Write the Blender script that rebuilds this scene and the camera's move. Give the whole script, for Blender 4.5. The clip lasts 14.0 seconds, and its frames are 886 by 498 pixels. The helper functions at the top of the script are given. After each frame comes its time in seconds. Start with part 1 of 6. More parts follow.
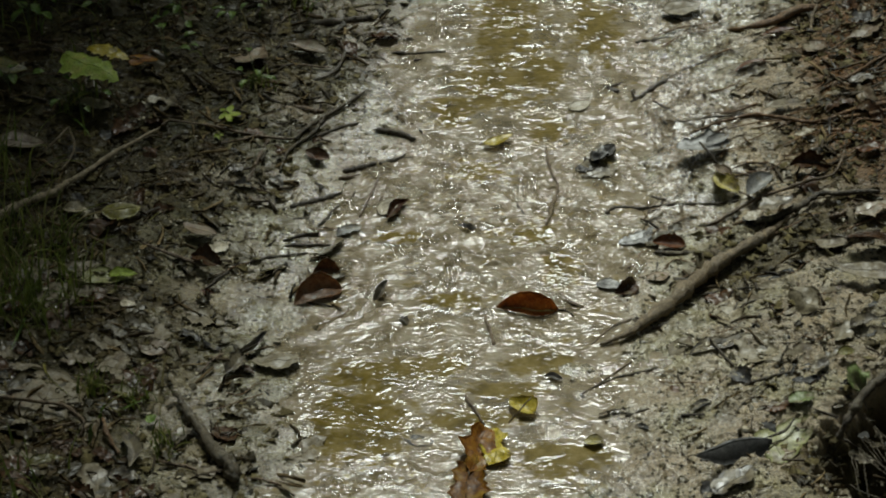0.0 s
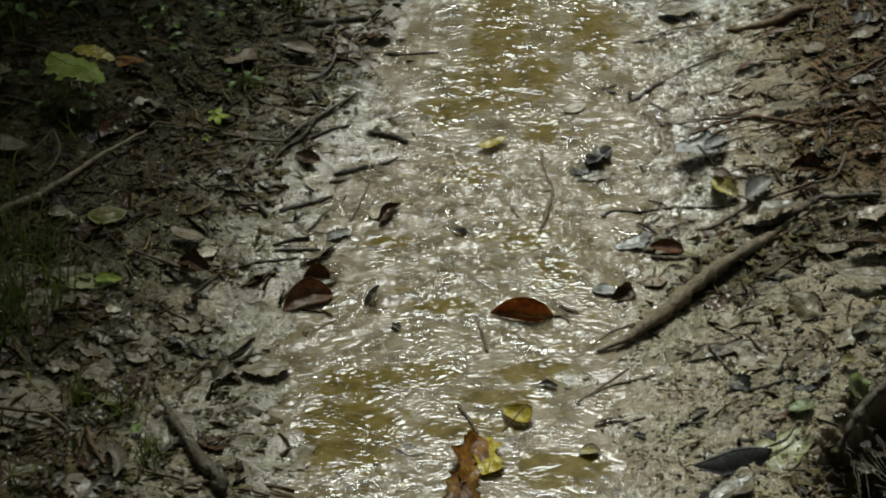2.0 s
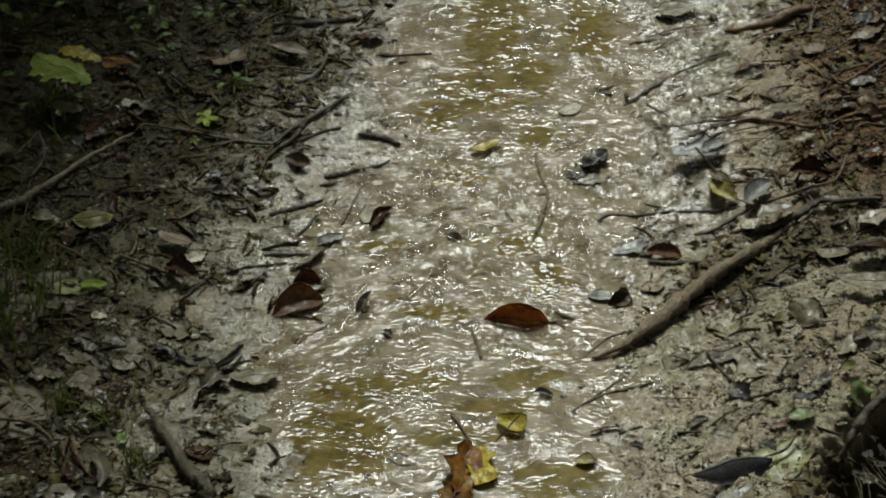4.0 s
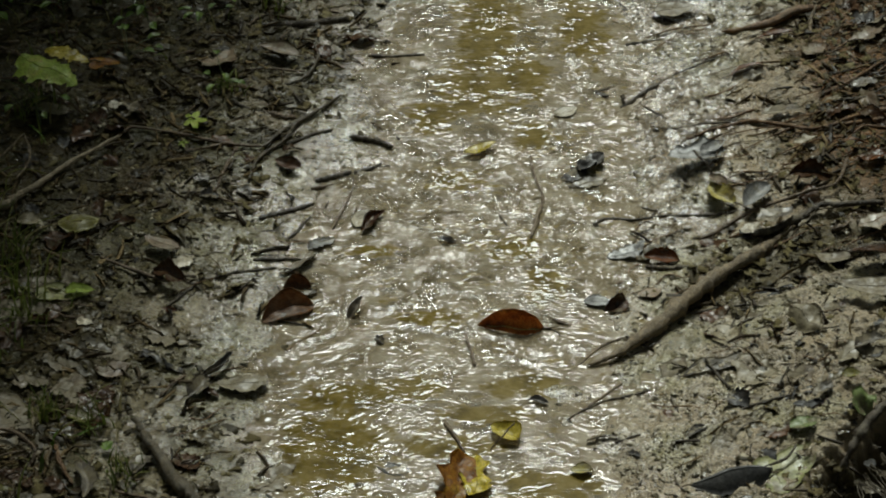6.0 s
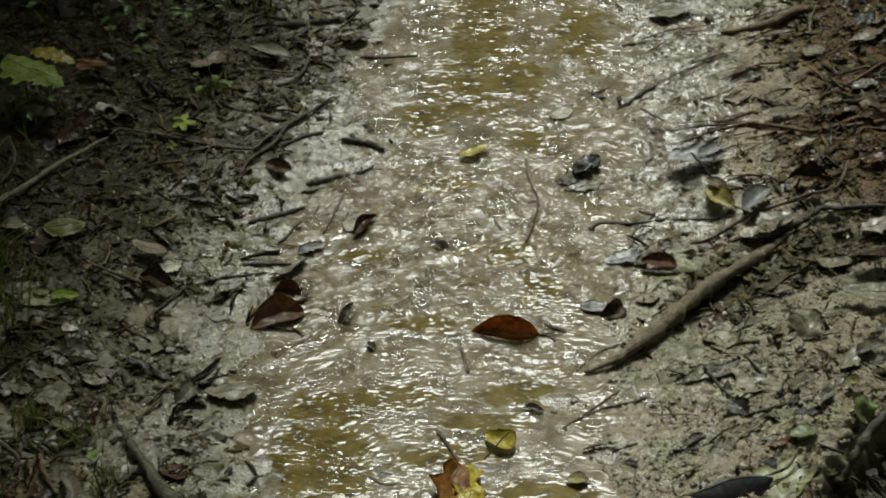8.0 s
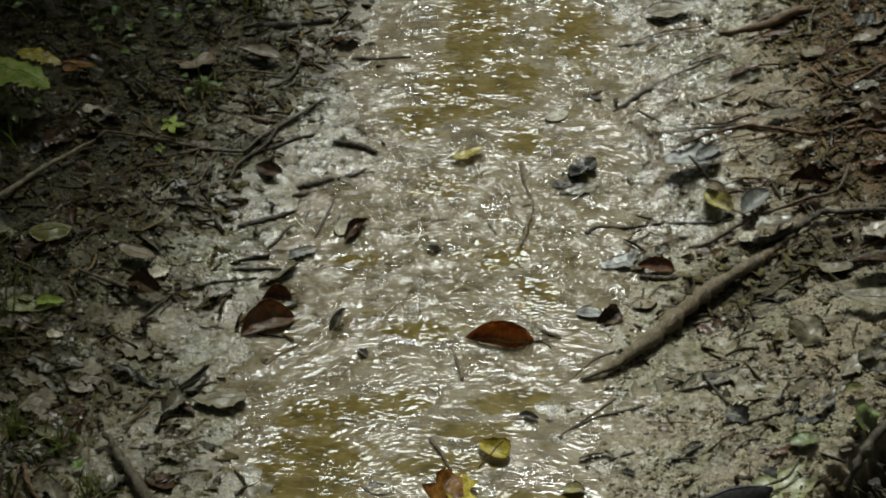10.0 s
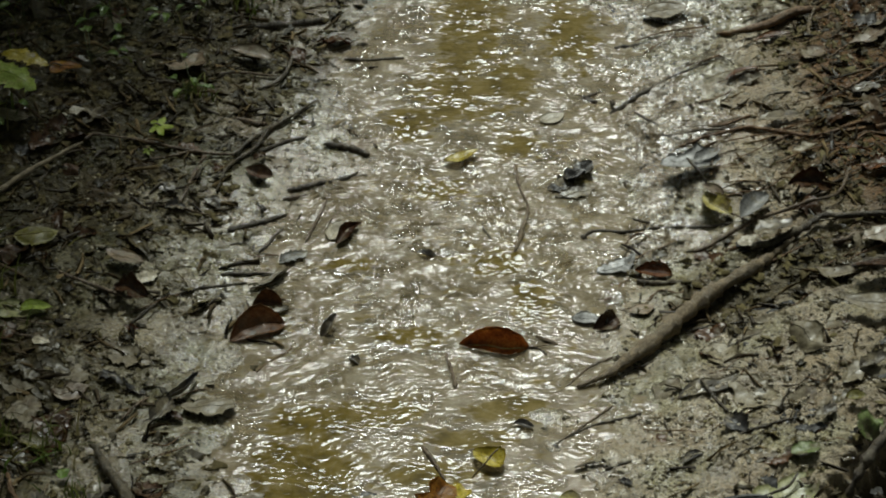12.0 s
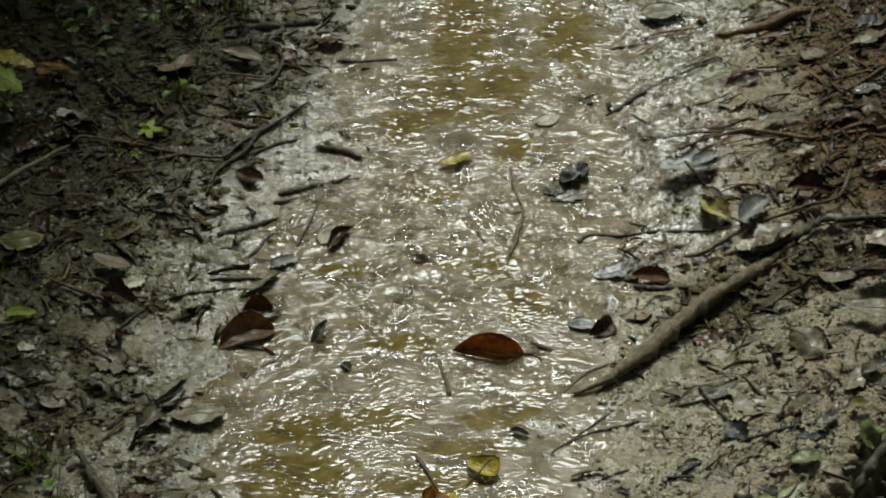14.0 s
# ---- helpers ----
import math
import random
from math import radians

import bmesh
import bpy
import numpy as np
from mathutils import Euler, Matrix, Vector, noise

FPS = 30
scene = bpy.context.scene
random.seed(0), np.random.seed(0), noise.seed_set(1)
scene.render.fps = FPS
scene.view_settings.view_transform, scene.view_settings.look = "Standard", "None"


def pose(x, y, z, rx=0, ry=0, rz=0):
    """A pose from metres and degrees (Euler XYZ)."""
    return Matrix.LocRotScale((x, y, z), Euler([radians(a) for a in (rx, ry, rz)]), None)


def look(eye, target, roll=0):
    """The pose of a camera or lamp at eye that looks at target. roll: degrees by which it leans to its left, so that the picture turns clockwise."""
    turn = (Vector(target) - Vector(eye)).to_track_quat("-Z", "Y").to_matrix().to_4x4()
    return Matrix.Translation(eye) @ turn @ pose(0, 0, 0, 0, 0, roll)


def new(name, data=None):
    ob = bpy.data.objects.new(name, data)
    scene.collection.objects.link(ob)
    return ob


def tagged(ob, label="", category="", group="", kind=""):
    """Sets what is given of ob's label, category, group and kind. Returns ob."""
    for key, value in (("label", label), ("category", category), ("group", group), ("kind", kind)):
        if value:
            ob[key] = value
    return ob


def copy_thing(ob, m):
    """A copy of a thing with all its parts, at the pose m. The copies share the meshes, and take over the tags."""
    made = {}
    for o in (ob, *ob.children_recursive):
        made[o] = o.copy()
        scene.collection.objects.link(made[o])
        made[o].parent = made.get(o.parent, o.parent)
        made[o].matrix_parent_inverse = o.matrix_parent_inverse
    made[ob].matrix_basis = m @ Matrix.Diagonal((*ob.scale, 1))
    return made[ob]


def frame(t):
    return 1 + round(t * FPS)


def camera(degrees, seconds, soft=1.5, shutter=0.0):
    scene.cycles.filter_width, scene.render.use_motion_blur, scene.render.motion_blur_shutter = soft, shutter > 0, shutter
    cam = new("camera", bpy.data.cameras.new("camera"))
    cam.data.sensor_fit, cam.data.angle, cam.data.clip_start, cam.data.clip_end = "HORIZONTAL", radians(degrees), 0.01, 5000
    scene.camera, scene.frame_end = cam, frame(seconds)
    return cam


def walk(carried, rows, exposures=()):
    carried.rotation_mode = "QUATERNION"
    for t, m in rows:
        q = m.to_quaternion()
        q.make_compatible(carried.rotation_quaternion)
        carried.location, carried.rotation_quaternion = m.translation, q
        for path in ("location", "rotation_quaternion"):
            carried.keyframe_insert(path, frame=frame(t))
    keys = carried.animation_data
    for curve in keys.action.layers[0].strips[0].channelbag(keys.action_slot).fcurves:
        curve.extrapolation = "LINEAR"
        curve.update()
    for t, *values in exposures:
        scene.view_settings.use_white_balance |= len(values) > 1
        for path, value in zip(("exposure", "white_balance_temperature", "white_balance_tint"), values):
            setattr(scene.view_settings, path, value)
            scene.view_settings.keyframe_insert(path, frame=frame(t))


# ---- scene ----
# ---- camera: a slow push towards a muddy trickle, from standing height ----
cam = camera(20.0, 14.0, soft=2.0)
PATH = [
    (0.0, -0.0104, -2.9291, 2.0447, 54.716, 0.210, 0.306),
    (2.0, -0.0072, -2.8690, 2.0044, 54.795, 0.150, 0.220),
    (4.0, -0.0041, -2.8110, 1.9656, 54.874, 0.091, 0.132),
    (6.0, -0.0012, -2.7551, 1.9281, 54.953, 0.032, 0.043),
    (8.0, 0.0015, -2.7013, 1.8922, 55.033, -0.025, -0.049),
    (10.0, 0.0041, -2.6496, 1.8576, 55.114, -0.082, -0.142),
    (12.0, 0.0065, -2.6001, 1.8245, 55.195, -0.138, -0.237),
    (14.0, 0.0088, -2.5526, 1.7929, 55.277, -0.193, -0.335),
]
walk(cam, [(t, pose(x, y, z, rx, ry, rz)) for t, x, y, z, rx, ry, rz in PATH], exposures=[(0.0, 0.04, 6430, -4), (14.0, 0.04, 6430, -4)])

# ---- light: a bright gap of hazy sky ahead, over the trickle ----
SUN_UP, SUN_TURN = radians(53.5), radians(1)
world = bpy.data.worlds.new("forest_sky")
scene.world = world
world.use_nodes = True
wn = world.node_tree.nodes
sky = wn.new("ShaderNodeTexSky")
sky.sky_type, sky.sun_disc = "NISHITA", False
sky.sun_elevation, sky.sun_rotation = SUN_UP, SUN_TURN
sky.dust_density, sky.air_density = 4.0, 1.0
haze = wn.new("ShaderNodeHueSaturation")  # an overcast whitens the blue
haze.inputs["Saturation"].default_value = 0.3
world.node_tree.links.new(sky.outputs["Color"], haze.inputs["Color"])
world.node_tree.links.new(haze.outputs["Color"], wn["Background"].inputs["Color"])
wn["Background"].inputs["Strength"].default_value = 0.036
sun = new("sun", bpy.data.lights.new("sun", "SUN"))
sun.data.energy, sun.data.angle, sun.data.color = 3.4, radians(18), (1.0, 0.982, 0.965)
sun_way = Vector((math.sin(SUN_TURN) * math.cos(SUN_UP), math.cos(SUN_TURN) * math.cos(SUN_UP), math.sin(SUN_UP)))
sun.matrix_world = look(sun_way * 20, (0, 0, 0))


# ---- materials ----
def material(name):
    m = bpy.data.materials.new(name)
    m.use_nodes = True
    return m, m.node_tree.nodes, m.node_tree.links, m.node_tree.nodes["Principled BSDF"]


def noise_node(n, l, scale, detail=4.0, rough=0.6, coords=None, distort=0.0):
    a = n.new("ShaderNodeTexNoise")
    a.inputs["Scale"].default_value, a.inputs["Detail"].default_value = scale, detail
    a.inputs["Roughness"].default_value, a.inputs["Distortion"].default_value = rough, distort
    if coords:
        l.new(coords, a.inputs["Vector"])
    return a.outputs["Fac"]


def ramp(n, l, fac, stops):
    r = n.new("ShaderNodeValToRGB")
    while len(r.color_ramp.elements) < len(stops):
        r.color_ramp.elements.new(0.5)
    for e, (at, c) in zip(r.color_ramp.elements, stops):
        e.position, e.color = at, (*c, 1)
    l.new(fac, r.inputs["Fac"])
    return r.outputs["Color"]


def mix(n, l, fac, a, b, kind="MIX"):
    m = n.new("ShaderNodeMix")
    m.data_type, m.blend_type = "RGBA", kind
    for sock, v in ((m.inputs[0], fac), (m.inputs[6], a), (m.inputs[7], b)):
        if hasattr(v, "is_linked"):
            l.new(v, sock)
        else:
            sock.default_value = v if isinstance(v, float) else (*v, 1)
    return m.outputs[2]


def span(n, l, v, a, b, lo, hi):
    m = n.new("ShaderNodeMapRange")
    for i, x in ((1, a), (2, b), (3, lo), (4, hi)):
        m.inputs[i].default_value = x
    l.new(v, m.inputs[0])
    return m.outputs[0]


def bump(n, l, height, strength, distance, normal=None):
    b = n.new("ShaderNodeBump")
    b.inputs["Strength"].default_value, b.inputs["Distance"].default_value = strength, distance
    l.new(height, b.inputs["Height"])
    if normal:
        l.new(normal, b.inputs["Normal"])
    return b.outputs["Normal"]


def mud_material():
    m, n, l, b = material("wet_clay_mud")
    at = n.new("ShaderNodeTexCoord").outputs["Object"]
    clay = ramp(n, l, noise_node(n, l, 22, 6, 0.65, at), [(0.3, (0.158, 0.128, 0.077)), (0.5, (0.262, 0.222, 0.142)), (0.72, (0.37, 0.322, 0.218))])
    grain = ramp(n, l, noise_node(n, l, 260, 3, 0.6, at), [(0.36, (0.42, 0.37, 0.31)), (0.5, (1, 1, 1)), (0.7, (1.25, 1.2, 1.1))])
    clay = mix(n, l, 0.85, clay, grain, "MULTIPLY")
    cast = ramp(n, l, noise_node(n, l, 9, 3, 0.5, at), [(0.38, (1.04, 0.98, 0.94)), (0.5, (1, 1, 1)), (0.60, (0.92, 1.0, 0.84))])
    clay = mix(n, l, 0.9, clay, cast, "MULTIPLY")
    mould = ramp(n, l, noise_node(n, l, 120, 6, 0.7, at), [(0.3, (0.020, 0.013, 0.005)), (0.52, (0.064, 0.044, 0.019)), (0.72, (0.13, 0.094, 0.046))])
    rust = ramp(n, l, noise_node(n, l, 7, 3, 0.5, at), [(0.4, (1.25, 0.95, 0.8)), (0.5, (1, 1, 1)), (0.6, (0.85, 1.0, 0.85))])
    mould = mix(n, l, 0.9, mould, rust, "MULTIPLY")
    soil = n.new("ShaderNodeAttribute")  # ochre soil on one bank, olive mould yellowed for canopy light on the other
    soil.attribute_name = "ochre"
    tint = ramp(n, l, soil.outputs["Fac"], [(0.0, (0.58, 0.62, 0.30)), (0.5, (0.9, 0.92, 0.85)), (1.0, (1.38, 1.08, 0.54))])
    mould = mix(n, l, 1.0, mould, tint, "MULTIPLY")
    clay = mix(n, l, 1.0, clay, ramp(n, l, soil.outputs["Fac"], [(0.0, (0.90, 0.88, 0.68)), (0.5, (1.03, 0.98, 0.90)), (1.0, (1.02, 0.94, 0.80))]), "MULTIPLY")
    humus = n.new("ShaderNodeAttribute")
    humus.attribute_name = "humus"
    soaked = n.new("ShaderNodeAttribute")
    soaked.attribute_name = "soaked"
    steeped = mix(n, l, soaked.outputs["Fac"], clay, mix(n, l, 1.0, clay, (0.74, 0.71, 0.67), "MULTIPLY"))  # wet clay is darker
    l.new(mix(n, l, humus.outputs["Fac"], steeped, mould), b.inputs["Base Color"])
    dry = span(n, l, noise_node(n, l, 45, 4, 0.6, at), 0.35, 0.65, 0.3, 0.55)
    film = span(n, l, noise_node(n, l, 60, 4, 0.6, at), 0.35, 0.65, 0.10, 0.32)
    wet = n.new("ShaderNodeMix")
    for i, v in ((0, soaked.outputs["Fac"]), (2, dry), (3, film)):
        l.new(v, wet.inputs[i])
    dull = n.new("ShaderNodeMix")  # leaf mould is matt
    l.new(humus.outputs["Fac"], dull.inputs[0])
    l.new(wet.outputs[0], dull.inputs[2])
    dull.inputs[3].default_value = 0.62
    l.new(dull.outputs[0], b.inputs["Roughness"])
    coat = n.new("ShaderNodeMix")
    l.new(humus.outputs["Fac"], coat.inputs[0])
    l.new(span(n, l, soaked.outputs["Fac"], 0, 1, 0.06, 1.0), coat.inputs[2])
    coat.inputs[3].default_value = 0.1
    l.new(coat.outputs[0], b.inputs["Coat Weight"])
    b.inputs["Coat Roughness"].default_value = 0.15
    l.new(span(n, l, humus.outputs["Fac"], 0, 1, 0.75, 0.15), b.inputs["Specular IOR Level"])
    n1 = bump(n, l, noise_node(n, l, 130, 5, 0.7, at), 0.8, 0.006)
    rough = bump(n, l, noise_node(n, l, 360, 3, 0.6, at), 0.8, 0.003, n1)
    l.new(rough, b.inputs["Normal"])
    l.new(bump(n, l, noise_node(n, l, 260, 3, 0.5, at), 0.8, 0.0018), b.inputs["Coat Normal"])
    return m


def water_material():
    m, n, l, b = material("silty_water")
    at = n.new("ShaderNodeTexCoord").outputs["Object"]
    deep = n.new("ShaderNodeAttribute")  # ochre pools between silty grey shallows, whose paleness also paints the sky's sheen
    deep.attribute_name = "deep"
    silt_and_sheen = ramp(n, l, noise_node(n, l, 26, 5, 0.65, at), [(0.34, (0.130, 0.104, 0.058)), (0.5, (0.226, 0.184, 0.118)), (0.66, (0.315, 0.272, 0.192))])
    ochre = ramp(n, l, noise_node(n, l, 34, 5, 0.65, at), [(0.32, (0.060, 0.041, 0.006)), (0.5, (0.118, 0.084, 0.016)), (0.7, (0.175, 0.13, 0.042))])
    murk = n.new("ShaderNodeBsdfDiffuse")
    l.new(mix(n, l, deep.outputs["Fac"], silt_and_sheen, ochre), murk.inputs["Color"])
    clear = n.new("ShaderNodeBsdfTransparent")
    clear.inputs["Color"].default_value = (0.74, 0.66, 0.48, 1)
    body = n.new("ShaderNodeMixShader")
    thick = n.new("ShaderNodeMath")
    thick.operation, thick.use_clamp = "ADD", True
    l.new(span(n, l, noise_node(n, l, 14, 4, 0.6, at), 0.36, 0.64, 0.4, 0.9), thick.inputs[0])
    l.new(deep.outputs["Fac"], thick.inputs[1])
    l.new(thick.outputs[0], body.inputs[0])
    l.new(clear.outputs[0], body.inputs[1])
    l.new(murk.outputs[0], body.inputs[2])
    gloss = n.new("ShaderNodeBsdfGlossy")
    gloss.inputs["Roughness"].default_value = 0.075
    film = n.new("ShaderNodeFresnel")
    film.inputs["IOR"].default_value = 1.33
    top = n.new("ShaderNodeMixShader")
    fine = bump(n, l, noise_node(n, l, 300, 2, 0.5, at), 0.3, 0.0010)
    l.new(span(n, l, deep.outputs["Fac"], 0, 1, 0.3, 0.12), fine.node.inputs["Strength"])
    for node in (gloss, film):
        l.new(fine, node.inputs["Normal"])
    l.new(film.outputs[0], top.inputs[0])
    l.new(body.outputs[0], top.inputs[1])
    l.new(gloss.outputs[0], top.inputs[2])
    l.new(top.outputs[0], n["Material Output"].inputs["Surface"])
    n.remove(b)
    return m


def leaf_material(name, dark, mid, pale, wet=0.35, veins=0.3, back=0.15, mud=0.5):
    """A wet dead leaf: blotches, a net of side veins off the midrib (local x), a satin film of water, light coming through."""
    m, n, l, b = material(name)
    at = n.new("ShaderNodeTexCoord").outputs["Object"]
    who = n.new("ShaderNodeObjectInfo").outputs["Random"]
    shift = n.new("ShaderNodeVectorMath")
    shift.operation = "ADD"
    l.new(at, shift.inputs[0])
    l.new(who, shift.inputs[1])
    blot = noise_node(n, l, 55, 6, 0.65, shift.outputs[0])
    col = ramp(n, l, blot, [(0.3, dark), (0.5, mid), (0.7, pale)])
    fleck = ramp(n, l, noise_node(n, l, 420, 3, 0.6, shift.outputs[0]), [(0.34, (0.4, 0.37, 0.33)), (0.5, (1, 1, 1)), (0.68, (1.18, 1.15, 1.1))])
    col = mix(n, l, 0.7, col, fleck, "MULTIPLY")
    hsv = n.new("ShaderNodeHueSaturation")
    l.new(span(n, l, who, 0, 1, 0.75, 1.25), hsv.inputs["Value"])
    l.new(col, hsv.inputs["Color"])
    splash = span(n, l, noise_node(n, l, 38, 6, 0.7, shift.outputs[0], 0.4), 0.66 - 0.22 * mud, 0.74 - 0.22 * mud, 0.0, 0.85 if mud else 0.0)
    clay = ramp(n, l, noise_node(n, l, 200, 4, 0.6, at), [(0.3, (0.115, 0.093, 0.055)), (0.7, (0.27, 0.228, 0.145))])
    l.new(mix(n, l, splash, hsv.outputs[0], clay), b.inputs["Base Color"])
    xyz = n.new("ShaderNodeSeparateXYZ")
    l.new(at, xyz.inputs[0])
    side = n.new("ShaderNodeMath")
    side.operation = "ABSOLUTE"
    l.new(xyz.outputs[1], side.inputs[0])
    run = n.new("ShaderNodeMath")
    run.operation = "MULTIPLY_ADD"
    l.new(side.outputs[0], run.inputs[0])
    run.inputs[1].default_value = -0.8
    l.new(xyz.outputs[0], run.inputs[2])
    wave = n.new("ShaderNodeMath")
    wave.operation = "SINE"
    turns = n.new("ShaderNodeMath")
    turns.operation = "MULTIPLY"
    l.new(run.outputs[0], turns.inputs[0])
    turns.inputs[1].default_value = 820.0
    l.new(turns.outputs[0], wave.inputs[0])
    n1 = bump(n, l, wave.outputs[0], veins * 0.4, 0.0003)
    l.new(bump(n, l, blot, 0.5, 0.003, n1), b.inputs["Normal"])
    l.new(span(n, l, noise_node(n, l, 90, 3, 0.6, shift.outputs[0]), 0.35, 0.65, wet * 0.6, wet * 1.5), b.inputs["Roughness"])
    if back:
        thru = n.new("ShaderNodeBsdfTranslucent")
        l.new(hsv.outputs[0], thru.inputs["Color"])
        both = n.new("ShaderNodeMixShader")
        both.inputs[0].default_value = back
        l.new(b.outputs[0], both.inputs[1])
        l.new(thru.outputs[0], both.inputs[2])
        l.new(both.outputs[0], n["Material Output"].inputs["Surface"])
    return m


def bark_material(name, dark, pale, rough=0.45, mud=0.6):
    """Wet bark, streaked and partly under dried clay."""
    m, n, l, b = material(name)
    at = n.new("ShaderNodeTexCoord").outputs["Object"]
    col = ramp(n, l, noise_node(n, l, 70, 6, 0.7, at, 0.6), [(0.3, dark), (0.55, tuple((a + c) / 2 for a, c in zip(dark, pale))), (0.75, pale)])
    fine = ramp(n, l, noise_node(n, l, 380, 3, 0.6, at), [(0.35, (0.42, 0.39, 0.34)), (0.55, (1, 1, 1))])
    col = mix(n, l, 0.85, col, fine, "MULTIPLY")
    clay = ramp(n, l, noise_node(n, l, 200, 4, 0.6, at), [(0.3, (0.10, 0.082, 0.05)), (0.7, (0.27, 0.23, 0.15))])
    splash = span(n, l, noise_node(n, l, 48, 6, 0.75, at, 0.5), 0.62 - 0.12 * mud, 0.74 - 0.12 * mud, 0.0, min(0.8, mud))
    l.new(mix(n, l, splash, col, clay), b.inputs["Base Color"])
    l.new(span(n, l, noise_node(n, l, 60, 3, 0.6, at), 0.35, 0.65, rough * 0.7, rough * 1.5), b.inputs["Roughness"])
    n1 = bump(n, l, noise_node(n, l, 110, 4, 0.7, at, 1.0), 0.8, 0.004)
    l.new(bump(n, l, noise_node(n, l, 300, 5, 0.7, at), 0.8, 0.003, n1), b.inputs["Normal"])
    return m


def litter_material(name, stops, rough=0.35, back=0.0, shine=0.5):
    """Countless scraps: each island of the mesh takes its own tone."""
    m, n, l, b = material(name)
    own = n.new("ShaderNodeNewGeometry").outputs["Random Per Island"]
    at = n.new("ShaderNodeTexCoord").outputs["Object"]
    col = ramp(n, l, own, stops)
    fine = ramp(n, l, noise_node(n, l, 300, 3, 0.6, at), [(0.33, (0.4, 0.37, 0.33)), (0.6, (1.1, 1.1, 1.1))])
    l.new(mix(n, l, 0.75, col, fine, "MULTIPLY"), b.inputs["Base Color"])
    l.new(span(n, l, own, 0, 1, rough * 0.5, rough * 1.6), b.inputs["Roughness"])
    b.inputs["Specular IOR Level"].default_value = shine
    l.new(bump(n, l, noise_node(n, l, 260, 3, 0.6, at), 0.6, 0.002), b.inputs["Normal"])
    if back:
        thru, both = n.new("ShaderNodeBsdfTranslucent"), n.new("ShaderNodeMixShader")
        l.new(col, thru.inputs["Color"])
        both.inputs[0].default_value = back
        l.new(b.outputs[0], both.inputs[1])
        l.new(thru.outputs[0], both.inputs[2])
        l.new(both.outputs[0], n["Material Output"].inputs["Surface"])
    return m


MUD, WATER = mud_material(), water_material()

# ---- ground ----
ANGLE = np.random.RandomState(8).rand(256, 256) * 2 * np.pi


def swell(x, y):
    """Smooth gradient noise of about -0.7 to 0.7, one bump a unit."""
    i, j = np.floor(x).astype(int), np.floor(y).astype(int)
    u, v = x - i, y - j
    a, b = u * u * u * (u * (u * 6 - 15) + 10), v * v * v * (v * (v * 6 - 15) + 10)

    def corner(di, dj):
        g = ANGLE[(i + di) % 256, (j + dj) % 256]
        return np.cos(g) * (u - di) + np.sin(g) * (v - dj)
    low = corner(0, 0) * (1 - a) + corner(1, 0) * a
    high = corner(0, 1) * (1 - a) + corner(1, 1) * a
    return (low * (1 - b) + high * b) * 1.4


def ease(a, b, x):
    q = np.clip((x - a) / (b - a), 0, 1)
    return q * q * (3 - 2 * q)


# the water's edges, left and right, going up the trickle
EDGE_Y = (-0.553, -0.435, -0.320, -0.222, -0.120, -0.011, 0.118, 0.240, 0.403, 0.560, 0.671)
EDGE_L = (-0.157, -0.180, -0.193, -0.167, -0.129, -0.109, -0.087, -0.056, -0.049, -0.037, -0.024)
EDGE_R = (0.110, 0.125, 0.136, 0.132, 0.139, 0.139, 0.131, 0.152, 0.162, 0.223, 0.242)


def slick(x, y):
    """Smooth mud under a standing film of water, in bands along the wet edges."""
    out = 0.0
    for px, py, wide, long, way in ((0.24, 0.07, 0.05, 0.13, -0.5), (-0.085, 0.44, 0.05, 0.22, 0.1), (-0.15, 0.17, 0.06, 0.10, 0.5), (-0.17, -0.06, 0.05, 0.12, 0.1), (0.21, -0.03, 0.05, 0.08, 0.2), (0.26, -0.06, 0.05, 0.05, 0.0), (0.24, 0.32, 0.05, 0.16, -0.2)):
        u, v = (x - px) * math.cos(way) + (y - py) * math.sin(way), (y - py) * math.cos(way) - (x - px) * math.sin(way)
        out = out + np.exp(-(u / wide) ** 2 - (v / long) ** 2)
    return np.clip(out, 0, 1)


def hollow(x, y):
    """A washed-out hole under the roots of one bank."""
    d = np.sqrt(((x - 0.64) / 0.175) ** 2 + ((y + 0.565) / 0.185) ** 2) + 0.05 * swell(x * 15, y * 15 + 3) + 0.08 * swell(x * 38 + 2, y * 38) + 0.05 * swell(x * 90, y * 90)
    return ease(1.30, 0.40, d)


def lie(x, y):
    """The smooth lie of the ground: a shallow bed between two low banks. The water stands at 0."""
    dl, dr = np.interp(y, EDGE_Y, EDGE_L) - x, x - np.interp(y, EDGE_Y, EDGE_R)
    stray = 0.045 * swell(x * 7 + 4, y * 7) + 0.032 * swell(x * 21, y * 21 + 6)
    dl, dr = dl + stray, dr - stray
    bank = 0.011 * ease(-0.07, 0.11, dl) + 0.05 * ease(0.05, 0.55, dl) + 0.10 * ease(0.3, 1.2, dl) * ease(-0.1, 0.5, y)
    return bank + 0.010 * ease(-0.07, 0.13, dr) + 0.05 * ease(0.08, 0.5, dr) + 0.06 * ease(0.4, 1.2, dr) - 0.009 - 0.30 * hollow(x, y) + 0.02 * np.exp(-((x - 0.65) / 0.10) ** 2 - ((y + 0.39) / 0.06) ** 2) - 0.0045 * slick(x, y) * ease(0.40, 0.28, y) + 0.007 * np.exp(-((x - 0.225) / 0.05) ** 2 - ((y + 0.46) / 0.12) ** 2)


